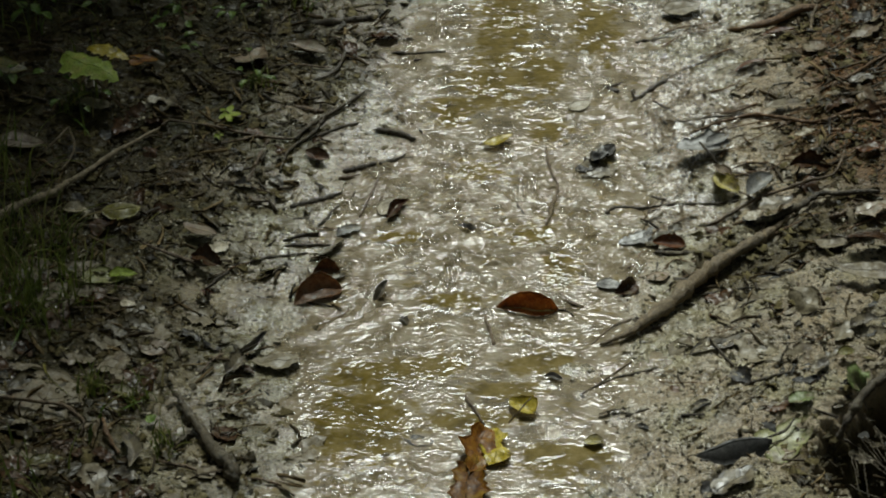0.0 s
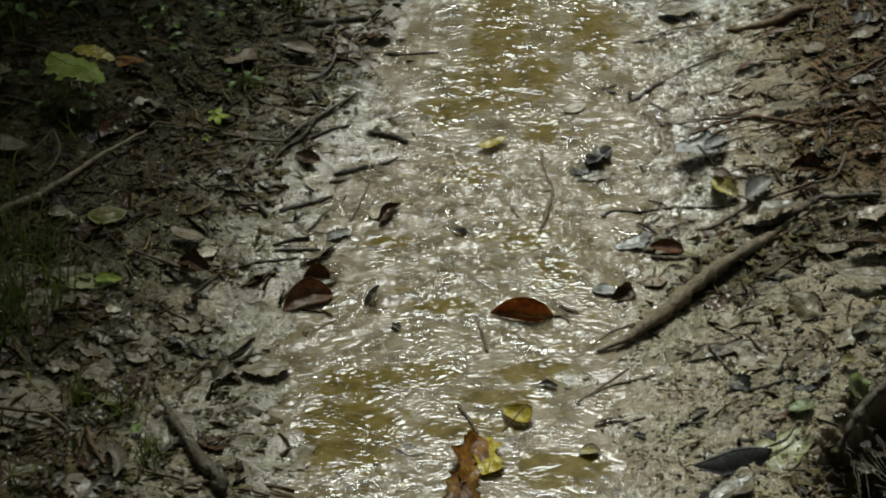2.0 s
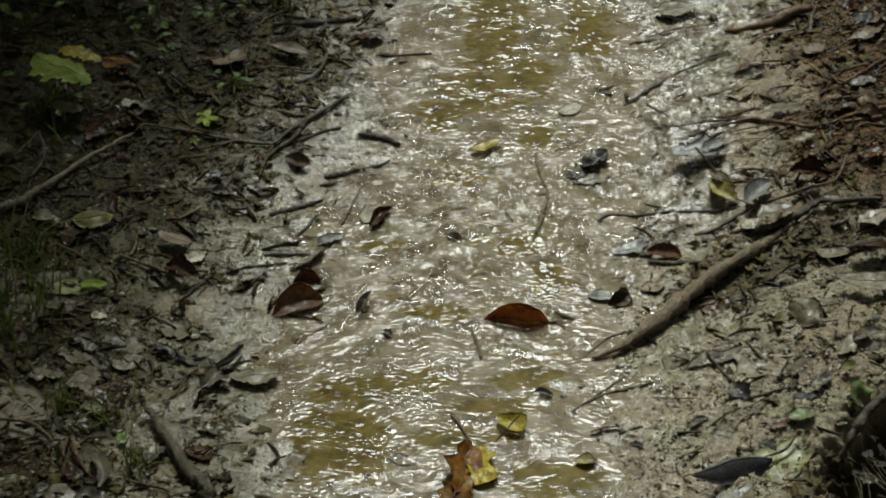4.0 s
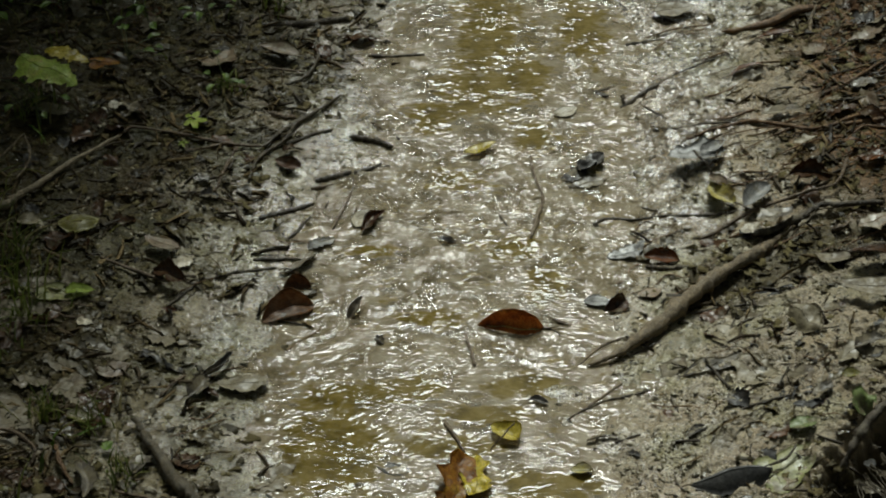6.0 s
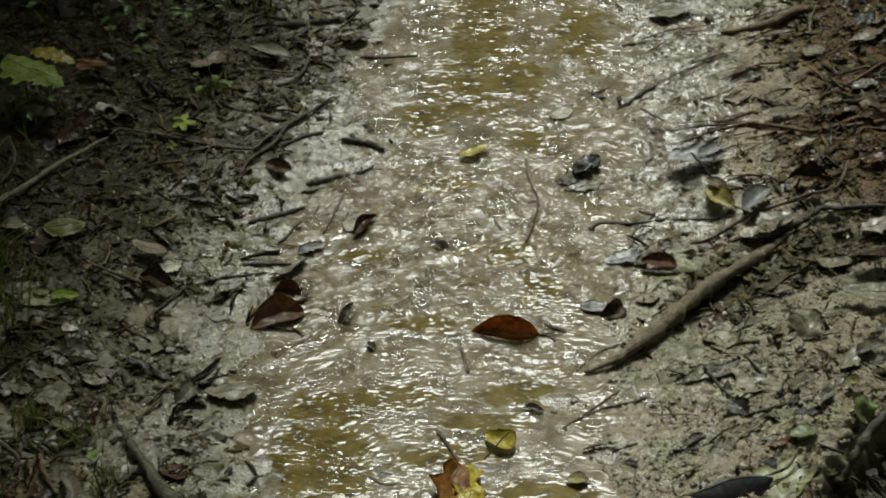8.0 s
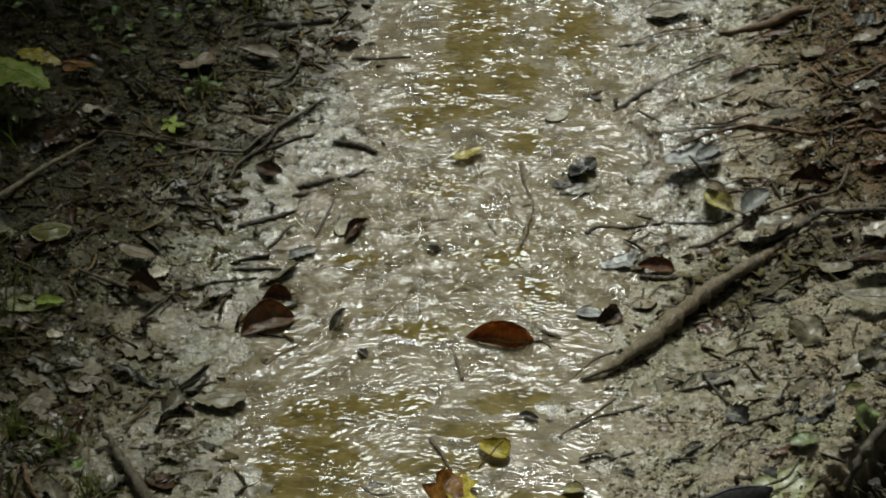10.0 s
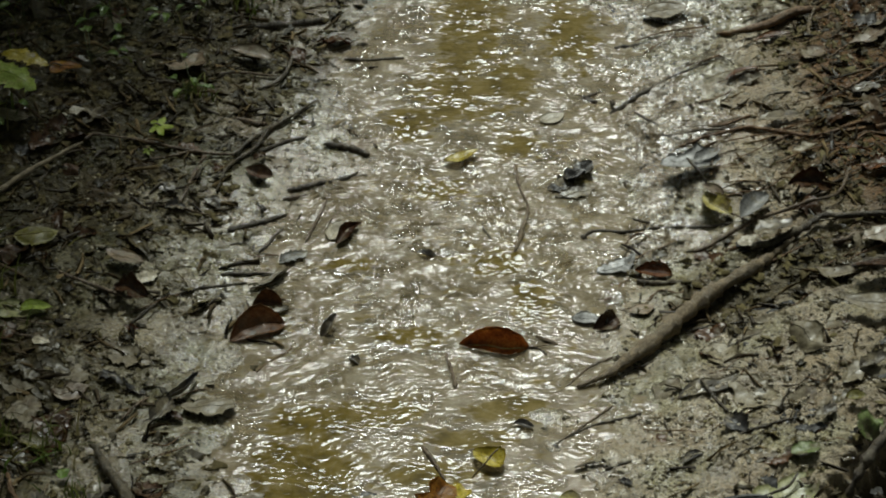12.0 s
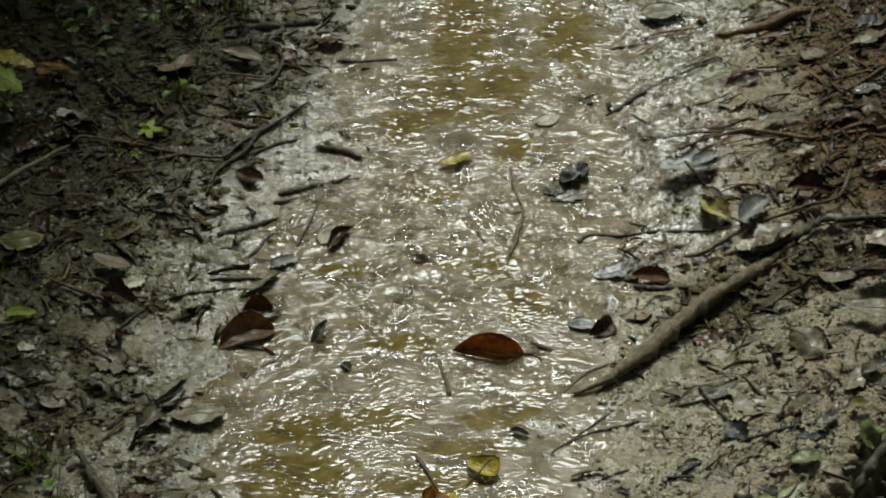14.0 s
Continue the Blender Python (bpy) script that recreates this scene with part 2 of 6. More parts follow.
def ground_height(x, y):
    dl, dr = np.interp(y, EDGE_Y, EDGE_L) - x, x - np.interp(y, EDGE_Y, EDGE_R)
    out = ease(-0.02, 0.12, np.maximum(dl, dr))
    rough = 0.006 * swell(x * 8 + 3, y * 8) * (0.7 + 0.3 * out)
    rough = rough + 0.0052 * swell(x * 24, y * 24 + 9) * (0.9 + 0.1 * out)
    wx, wy = x + 0.012 * swell(x * 30, y * 30 + 2), y + 0.012 * swell(x * 30 + 7, y * 30)
    flat = 1 - 0.12 * ease(0.10, 0.25, dr) * ease(0.15, -0.1, y)
    rough = rough + (0.002 - 0.0050 * np.abs(swell(wx * 38 + 5, wy * 58))) * (0.35 + 0.55 * out) * flat
    rough = rough + (0.001 - 0.0030 * np.abs(swell(wx * 92, wy * 125 + 4))) * (0.4 + 0.6 * out) * (0.4 + 0.6 * flat)
    churned = ease(0.10, 0.20, dr) * ease(0.12, -0.05, y) * ease(-0.75, -0.6, y)
    rough = rough + (0.0035 * swell(wx * 50, wy * 62 + 8) + 0.0022 * swell(wx * 115 + 3, wy * 140)) * churned
    rough = rough * (1 - 0.55 * slick(x, y)) * (1 - 0.4 * ease(-0.03, 0.02, dl) * ease(0.22, 0.08, dl))
    fine = ease(0.12, 0.0, np.maximum(np.abs(x + 0.015) - 0.78, np.abs(y - 0.04) - 0.72))
    return lie(x, y) + rough * fine + (1 - fine) * 0.02 * swell(x * 1.7, y * 1.7 + 5) * out


def stretched(lo, hi, step, far, count):
    """Even steps from lo to hi, then ever longer ones out to far on both sides."""
    mid = np.arange(lo, hi + step / 2, step)
    out = np.geomspace(step * 2, far, count)
    return np.concatenate([lo - out[::-1], mid, mid[-1] + out])


def sheet(name, xs, ys, height, mat, extra=None):
    gx, gy = np.meshgrid(xs, ys)
    x, y = gx.ravel(), gy.ravel()
    co = np.stack([x, y, height(x, y)], 1)
    nx, ny = len(xs), len(ys)
    a = (np.arange(ny - 1)[:, None] * nx + np.arange(nx - 1)[None, :]).ravel()
    quads = np.stack([a, a + 1, a + nx + 1, a + nx], 1)
    me = bpy.data.meshes.new(name)
    me.vertices.add(len(co))
    me.vertices.foreach_set("co", co.ravel())
    me.loops.add(quads.size)
    me.loops.foreach_set("vertex_index", quads.ravel())
    me.polygons.add(len(quads))
    me.polygons.foreach_set("loop_start", np.arange(0, quads.size, 4))
    me.polygons.foreach_set("use_smooth", np.ones(len(quads), bool))
    me.update(calc_edges=True)
    if extra is not None:
        for key, value in extra.items():
            me.attributes.new(key, "FLOAT", "POINT").data.foreach_set("value", value(x, y))
    me.materials.append(mat)
    return new(name, me)


def humus(x, y):
    """How far leaf mould covers the clay: all of the banks' backs, in patches towards the water. In the hole it also
    paints shade.
    """
    dl, dr = np.interp(y, EDGE_Y, EDGE_L) - x, x - np.interp(y, EDGE_Y, EDGE_R)
    patch = 0.5 * swell(x * 9, y * 9 + 2) + 0.35 * swell(x * 30, y * 30 + 7)
    left = ease(0.11, 0.38, dl + 0.22 * patch + 0.22 * np.maximum(y - 0.08, -0.1) + 0.075 * ease(-0.08, -0.3, y) + 0.07 * np.exp(-((x + 0.27) / 0.09) ** 2 - ((y - 0.21) / 0.07) ** 2))
    right = ease(0.21, 0.50, dr + 0.22 * patch - 0.12 * (y - 0.05)) * (0.25 + 0.7 * ease(-0.15, 0.25, y))
    right = np.maximum(right, ease(0.42, 0.55, x + 0.12 * patch - 0.08 * (y - 0.2)) * ease(-0.08, 0.14, y + 0.1 * patch))
    right = np.maximum(right, ease(0.5, 0.95, dr + 0.3 * patch))
    for px, py, wide, long in ((0.40, -0.085, 0.12, 0.06), (0.52, -0.03, 0.10, 0.07)):
        right = np.maximum(right, 0.9 * ease(0.15, 0.7, np.exp(-((x - px) / wide) ** 2 - ((y - py - 0.5 * (x - px)) / long) ** 2) + 0.5 * patch))
    # brown soil about the hole; the shade inside is painted as dark mould
    washed = np.maximum(ease(0.02, 0.22, hollow(x, y) + 0.10 * patch), 0.85 * ease(0.25, 0.75, np.exp(-((x - 0.45) / 0.07) ** 2 - ((y + 0.56) / 0.09) ** 2) + 0.4 * patch))
    return np.clip(np.maximum(np.maximum(left, right), washed), 0, 1) * 0.95


def soil_and_canopy_tint(x, y):
    """0 on the shaded bank, whose colour carries canopy light, 1 on the back of the other one."""
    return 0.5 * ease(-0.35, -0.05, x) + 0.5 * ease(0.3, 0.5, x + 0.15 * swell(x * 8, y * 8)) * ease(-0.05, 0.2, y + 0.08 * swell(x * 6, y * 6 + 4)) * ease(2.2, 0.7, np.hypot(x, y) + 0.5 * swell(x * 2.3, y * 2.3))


def soaked(x, y):
    """Mud near the water stands under a film of it."""
    dr = x - np.interp(y, EDGE_Y, EDGE_R)
    wash = np.exp(-((x + 0.15) / 0.08) ** 2 - ((y - 0.34) / 0.2) ** 2)  # a broad wet apron beside the upper reach
    wash = np.maximum(wash, 0.75 * np.exp(-((x + 0.235) / 0.07) ** 2 - ((y - 0.02) / 0.14) ** 2))
    drained = 0.75 * ease(0.0, 0.12, dr + 0.06 * swell(x * 10, y * 10)) * ease(0.12, -0.08, y)
    return np.clip(1 - ease(0.006, 0.032, lie(x, y) + 0.010 * swell(x * 16, y * 16)) + slick(x, y) + 0.7 * wash + 0.6 * np.exp(-((x - 0.30) / 0.09) ** 2 - ((y - 0.17) / 0.22) ** 2), 0, 1) * (1 - drained) * (1 - 0.5 * ease(0.0, 0.08, np.interp(y, EDGE_Y, EDGE_L) - x) * (1 - wash))


ground = sheet("ground", stretched(-0.80, 0.77, 0.0025, 60, 64), stretched(-0.68, 0.76, 0.0025, 60, 64), ground_height, MUD, {"humus": humus, "ochre": soil_and_canopy_tint, "soaked": soaked})
tagged(ground, "wet grey-brown clay mud with leaf mould on its banks", "ground", kind="structure")


def pools(x, y):
    """Where the trickle stands deeper and browner: a string of small pools, ragged at their edges."""
    out = np.full(np.shape(x), 0.12)
    ragged = 0.6 * swell(x * 20 + 3, y * 30) + 0.5 * swell(x * 50, y * 85 + 2) + 0.45 * swell(x * 110, y * 190 + 2) + 0.35 * swell(x * 70 + 9, y * 130)
    for px, py, wide, long in ((-0.133, -0.43, 0.065, 0.075), (-0.12, -0.322, 0.07, 0.028), (-0.05, -0.31, 0.05, 0.022), (0.065, 0.58, 0.06, 0.16), (0.05, 0.41, 0.075, 0.09),
                               (0.115, 0.44, 0.05, 0.07), (0.205, 0.57, 0.05, 0.11), (-0.02, 0.33, 0.04, 0.05), (0.125, 0.27, 0.035, 0.05), (0.135, -0.09, 0.03, 0.05), (0.09, 0.0, 0.05, 0.04),
                               (-0.095, -0.01, 0.035, 0.016), (0.0, -0.42, 0.07, 0.02), (-0.02, -0.16, 0.05, 0.025), (0.10, -0.30, 0.05, 0.025), (0.12, -0.50, 0.06, 0.035), (0.05, -0.36, 0.05, 0.018), (0.02, 0.16, 0.05, 0.035)):
        out = np.maximum(out, np.exp(-((x - px) / wide) ** 2 - ((y - py) / long) ** 2))
    out = out * (1 + 0.4 * ease(-0.2, -0.3, y))
    return np.clip(ease(0.22, 0.78, out + 0.62 * ragged), 0, 1)


def ripples(x, y):
    """Small steep wavelets, wider across the flow than along it, bent by stones below and lower over the pools."""
    wx, wy = x + 0.016 * swell(x * 11, y * 11 + 3), y + 0.020 * swell(x * 13 + 8, y * 13)
    calm = 0.35 + 0.75 * ease(-0.28, 0.16, 0.7 * swell(x * 12 + 4, y * 16) + 0.5 * swell(x * 34, y * 46))
    calm = calm * (1 - 0.36 * ease(0.0, -0.28, y)) * (1 - (0.46 + 0.10 * ease(-0.1, -0.3, y)) * pools(x, y)) + 0.70 * np.exp(-((x - 0.02) / 0.2) ** 2 - ((y - 0.06) / 0.19) ** 2) - 0.15 * np.exp(-((x - 0.1) / 0.08) ** 2 - ((y + 0.34) / 0.1) ** 2) - 0.28 * np.exp(-((x - 0.15) / 0.06) ** 2 - ((y + 0.47) / 0.08) ** 2) + 0.4 * slick(x, y)
    wy = wy + 0.0045 * swell(x * 40 + 3, y * 55)
    z = (0.0009 * ease(-0.35, 0.45, swell(x * 44, y * 60 + 7)) + 0.0002) * swell(wx * 82 + 3, wy * 170) + 0.00046 * swell(wx * 170 + 9, wy * 330 - wx * 40) + 0.0012 * swell(wx * 30, wy * 48) * (0.4 + ease(-0.2, 0.3, swell(x * 11, y * 11 + 5)))
    z = z + 0.00042 * ease(-0.12, -0.32, y) * swell(wx * 125 + 5, wy * 235 + wx * 30)
    return 1.30 * z * calm


water = sheet("water", np.arange(-0.34, 0.42, 0.0014), stretched(-0.68, 0.76, 0.0011, 6, 14), ripples, WATER, {"deep": pools})
tagged(water, "shallow silty brown trickle with steep little ripples", "water", kind="structure")

# ---- things ----
CLAY_LEAF = leaf_material("clay_smeared_leaf", (0.08, 0.06, 0.036), (0.155, 0.118, 0.073), (0.255, 0.20, 0.135), 0.6, mud=1.3)
TAN_LEAF = leaf_material("tan_dead_leaf", (0.115, 0.075, 0.044), (0.21, 0.15, 0.092), (0.32, 0.245, 0.165), 0.45, mud=0.8)
BROWN_LEAF = leaf_material("brown_wet_leaf", (0.04, 0.02, 0.009), (0.11, 0.056, 0.026), (0.20, 0.11, 0.055), 0.3, back=0.5)
UMBER_LEAF = leaf_material("umber_wet_leaf", (0.09, 0.045, 0.018), (0.23, 0.118, 0.05), (0.35, 0.21, 0.105), 0.35, back=0.65)
RED_LEAF = leaf_material("red_brown_leaf", (0.055, 0.019, 0.007), (0.14, 0.052, 0.017), (0.24, 0.11, 0.038), 0.3, 0.3, 0.55)
ORANGE_LEAF = leaf_material("orange_leaf", (0.075, 0.026, 0.005), (0.32, 0.135, 0.014), (0.52, 0.33, 0.04), 0.5, 0.3, 0.6, mud=0.0)
YELLOW_LEAF = leaf_material("yellow_leaf", (0.15, 0.10, 0.012), (0.50, 0.40, 0.045), (0.70, 0.60, 0.22), 0.3, 0.3, 0.4, mud=0.2)
OLIVE_LEAF = leaf_material("olive_yellow_leaf", (0.06, 0.055, 0.010), (0.15, 0.135, 0.025), (0.27, 0.24, 0.06), 0.4, 0.4, 0.3)
GREEN_LEAF = leaf_material("green_leaf", (0.05, 0.10, 0.015), (0.13, 0.22, 0.03), (0.28, 0.36, 0.09), 0.4, 0.6, 0.35)
GREY_LEAF = leaf_material("slick_grey_leaf", (0.045, 0.037, 0.028), (0.105, 0.09, 0.07), (0.19, 0.168, 0.135), 0.36, 0.15, mud=0.9)
RUST_LEAF = leaf_material("rust_red_leaf", (0.17, 0.06, 0.015), (0.44, 0.18, 0.04), (0.66, 0.36, 0.10), 0.3, 0.3, 0.7, mud=0.0)
LIME_LEAF = leaf_material("lime_yellow_leaf", (0.34, 0.44, 0.06), (0.54, 0.66, 0.12), (0.70, 0.66, 0.2), 0.45, 0.3, 0.6, mud=0.0)
SLATE_LEAF = leaf_material("slate_grey_leaf", (0.016, 0.015, 0.013), (0.034, 0.032, 0.029), (0.065, 0.061, 0.055), 0.7, 0.02, 0.0, mud=0.25)
MOSS_LEAF = leaf_material("muddy_green_leaf", (0.15, 0.15, 0.05), (0.25, 0.25, 0.095), (0.34, 0.33, 0.16), 0.5, 0.2, 0.2, mud=0.7)
# slick grey leaf, its colour paled to carry the sky's reflection
SHEEN_LEAF = leaf_material("sheen_paled_leaf", (0.15, 0.146, 0.138), (0.29, 0.284, 0.27), (0.43, 0.42, 0.40), 0.36, 0.08, mud=0.5)
SODDEN_LEAF = leaf_material("sodden_olive_leaf", (0.025, 0.018, 0.006), (0.06, 0.046, 0.017), (0.12, 0.093, 0.04), 0.4, 0.3, 0.1, mud=0.2)
DARK_LEAF = leaf_material("blackened_leaf", (0.010, 0.009, 0.008), (0.03, 0.026, 0.022), (0.07, 0.06, 0.05), 0.55, 0.2, 0.0, mud=0.6)
STRAW_LEAF = leaf_material("straw_yellow_leaf", (0.13, 0.08, 0.02), (0.40, 0.34, 0.09), (0.55, 0.5, 0.27), 0.35, 0.3, 0.3, mud=0.7)
SAND_LEAF = leaf_material("sandy_clay_leaf", (0.14, 0.11, 0.062), (0.25, 0.21, 0.13), (0.36, 0.315, 0.21), 0.45, mud=1.0)
FRESH_LEAF = leaf_material("soft_green_leaf", (0.15, 0.19, 0.06), (0.24, 0.31, 0.10), (0.35, 0.40, 0.18), 0.5, 0.3, 0.35, mud=0.8)
CREAM_LEAF = leaf_material("cream_bleached_leaf", (0.32, 0.27, 0.18), (0.52, 0.46, 0.34), (0.68, 0.62, 0.5), 0.4)
BLEACHED_BARK = bark_material("bleached_bark", (0.17, 0.125, 0.07), (0.52, 0.43, 0.29), 0.6)
OLIVE_BARK = bark_material("soaked_olive_bark", (0.028, 0.021, 0.010), (0.16, 0.12, 0.062), 0.4)
DARK_BARK = bark_material("soaked_dark_bark", (0.022, 0.015, 0.008), (0.12, 0.088, 0.048), 0.5, mud=0.9)
BROWN_BARK = bark_material("brown_bark", (0.055, 0.035, 0.018), (0.27, 0.185, 0.105))
PALE_BARK = bark_material("muddy_pale_bark", (0.08, 0.055, 0.028), (0.36, 0.27, 0.15))
ROOT_BARK = bark_material("rusty_root_bark", (0.085, 0.042, 0.016), (0.33, 0.19, 0.085), 0.6)
STALK = bark_material("leaf_stalk", (0.08, 0.05, 0.03), (0.24, 0.17, 0.09))


def soft_ground(x, y):
    """The ground without its smallest clods, on which things lie."""
    x, y = np.atleast_1d(np.asarray(x, float)), np.atleast_1d(np.asarray(y, float))
    return np.maximum(lie(x, y) + 0.006 * swell(x * 8 + 3, y * 8) * 0.8 + 0.0045 * swell(x * 24, y * 24 + 9) * 0.8, -0.001)


def part(name, verts, faces, mat, parent=None, label="", smooth=True):
    me = bpy.data.meshes.new(name)
    me.from_pydata([tuple(v) for v in verts], [], faces)
    me.polygons.foreach_set("use_smooth", np.full(len(faces), smooth))
    me.materials.append(mat)
    ob = new(name, me)
    ob.parent = parent
    return tagged(ob, label) if label else ob


def tube(points, radii, sides=8, rough=0.0, seed=0):
    """Verts and faces of a closed tube with its own radius at each point."""
    rnd = np.random.RandomState(seed)
    p = np.asarray(points, float)
    d = np.gradient(p, axis=0)
    d /= np.linalg.norm(d, axis=1)[:, None] + 1e-9
    side = np.cross(d, (0.0, 0.0, 1.0))
    side /= np.linalg.norm(side, axis=1)[:, None] + 1e-9
    up = np.cross(side, d)
    ring = np.arange(sides) * 2 * np.pi / sides
    r = np.asarray(radii)[:, None] * (1 + rough * (rnd.rand(len(p), sides) - 0.5))
    v = p[:, None, :] + r[:, :, None] * (np.cos(ring)[None, :, None] * side[:, None, :] + np.sin(ring)[None, :, None] * up[:, None, :])
    faces = []
    for i in range(len(p) - 1):
        for k in range(sides):
            faces.append((i * sides + k, i * sides + (k + 1) % sides, (i + 1) * sides + (k + 1) % sides, (i + 1) * sides + k))
    faces.append(tuple(range(sides))[::-1])
    faces.append(tuple((len(p) - 1) * sides + k for k in range(sides)))
    return v.reshape(-1, 3), faces


def spline(points, steps):
    """A smooth line through the points."""
    p = np.asarray(points, float)
    p = np.vstack([2 * p[0] - p[1], p, 2 * p[-1] - p[-2]])
    out = []
    for i in range(1, len(p) - 2):
        for t in np.linspace(0, 1, steps, endpoint=False):
            out.append(0.5 * (2 * p[i] + (p[i + 1] - p[i - 1]) * t + (2 * p[i - 1] - 5 * p[i] + 4 * p[i + 1] - p[i + 2]) * t * t
                              + (3 * p[i] - p[i - 1] - 3 * p[i + 1] + p[i + 2]) * t ** 3))
    out.append(p[-2])
    return np.array(out)


def slab(top, nu, nv, thick):
    """Verts and faces of a thin closed sheet from the grid of its upper side."""
    n = nu * nv
    g = top.reshape(nu, nv, 3)
    nor = np.cross(np.gradient(g, axis=0), np.gradient(g, axis=1))
    nor /= np.linalg.norm(nor, axis=2)[:, :, None] + 1e-9
    verts = np.vstack([top, (g - nor * thick).reshape(-1, 3)])
    faces = []
    for i in range(nu - 1):
        for j in range(nv - 1):
            a = i * nv + j
            faces.append((a, a + nv, a + nv + 1, a + 1))
            faces.append((n + a, n + a + 1, n + a + nv + 1, n + a + nv))
    rim = [i * nv for i in range(nu)] + [(nu - 1) * nv + j for j in range(1, nv)] + [i * nv + nv - 1 for i in range(nu - 2, -1, -1)] + list(range(nv - 2, 0, -1))
    for a, b in zip(rim, rim[1:] + rim[:1]):
        faces.append((a, a + n, b + n, b)[::-1])
    return verts, faces


LEAF_COUNT = [0]


def leaf(x, y, length, width, turn, mat, label, far=4.0, near=4.0, arch=0.0, lift=0.003, lean=0.0, pitch=0.0, stalk=0.25, wide_at=0.42, tip=1.0, ragged=0.08, crumple=0.0018, rest=True, name="fallen_leaf", group="fallen leaves", cut=0.0, far_share=1.0, teeth=0.0, rib_mat=None):
    """A dead leaf whose midrib runs along local x from its stalk to its tip. far, near: degrees by which the halves
    stand up to the left and right of the midrib; arch: rise of its middle; lean, pitch: turns of the whole."""
    LEAF_COUNT[0] += 1
    seed = LEAF_COUNT[0]
    rnd = np.random.RandomState(seed)
    nu, nv = (41 if teeth else 17), 9
    s, q = np.meshgrid(np.linspace(0, 1, nu), np.linspace(-1, 1, nv), indexing="ij")
    e = math.log(0.5) / math.log(wide_at)
    prof = np.sin(np.pi * np.clip(s, 0.004, 0.996) ** e) ** (0.75 * tip)
    edge = 1 + ragged * (np.interp(s, np.linspace(0, 1, 12), rnd.rand(12) * 2 - 1) * (q > 0) + np.interp(s, np.linspace(0, 1, 12), rnd.rand(12) * 2 - 1) * (q < 0)) + ragged * 0.5 * np.sin(s * 60 + seed)
    if cut:
        edge = edge * (1 - cut * ((np.sin(s * 9.5 + seed) > 0.55) & (q * rnd.choice([-1, 1]) > 0)))
    if teeth:
        edge = edge * (1.1 - teeth * ((s * 4.3 + 0.2 + 0.35 * (q > 0)) % 1)) * (1 - 0.35 * teeth * ((s * 17) % 1))
    half = width / 2 * prof * edge * np.where(q > 0, far_share, 1.0)
    rise = np.where(q > 0, radians(far), radians(near))
    bend = 1 + 0.45 * np.abs(q)
    flat = half * np.abs(q)
    yy = np.sign(q) * flat * np.cos(rise * bend)
    zz = flat * np.sin(rise * bend) + arch * np.sin(np.pi * s) - 0.0006 * (np.abs(q) < 0.05)
    xx = (s - 0.5) * length
    yy = yy + rnd.uniform(-0.13, 0.13) * length * (np.sin(np.pi * s) - 0.5) + 0.04 * length * rnd.uniform(-1, 1) * np.sin(2 * np.pi * s)
    zz = zz + crumple * swell(xx * 60 + seed * 3.1, yy * 60 + seed) + crumple * 0.5 * swell(xx * 140, yy * 140 + seed)
    local = np.stack([xx, yy, zz], -1).reshape(-1, 3)
    m = (Matrix.Rotation(radians(turn), 3, "Z") @ Matrix.Rotation(radians(-pitch), 3, "Y") @ Matrix.Rotation(radians(lean), 3, "X"))
    mm = np.array(m)
    z0 = float(soft_ground(x, y)[0]) + lift
    place = Matrix.Translation((x, y, z0)) @ m.to_4x4()
    if rest:
        w = local @ mm.T
        drop = soft_ground(x + w[:, 0], y + w[:, 1]) - soft_ground(x, y)[0]
        local = local + np.outer(drop, mm.T @ np.array((0, 0, 1.0)))
    v, f = slab(local, nu, nv, 0.00045)
    ob = part(name, v, f, mat)
    ob.matrix_world = place
    tagged(ob, label, "leaf", group)
    if stalk:
        base = local[nv // 2]
        n = 6
        bow = rnd.uniform(-0.35, 0.35)
        pts = [base + np.array((0.003, 0, 0)) + np.array((-stalk * length * t, bow * stalk * length * t * t, 0.002 * math.sin(3 * t))) for t in np.linspace(0, 1, n)]
        v, f = tube(pts, np.linspace(0.0009, 0.0006, n) * (0.6 + length * 6), 5, 0, seed)
        part("stalk", v, f, STALK, ob)
    rib = local.reshape(nu, nv, 3)[1:-2, nv // 2] + np.array((0, 0, 0.0002))
    v, f = tube(rib, np.linspace(0.0008, 0.0003, len(rib)) * (0.6 + length * 6), 5, 0, seed)
    part("midrib", v, f, rib_mat or mat, ob)
    return ob


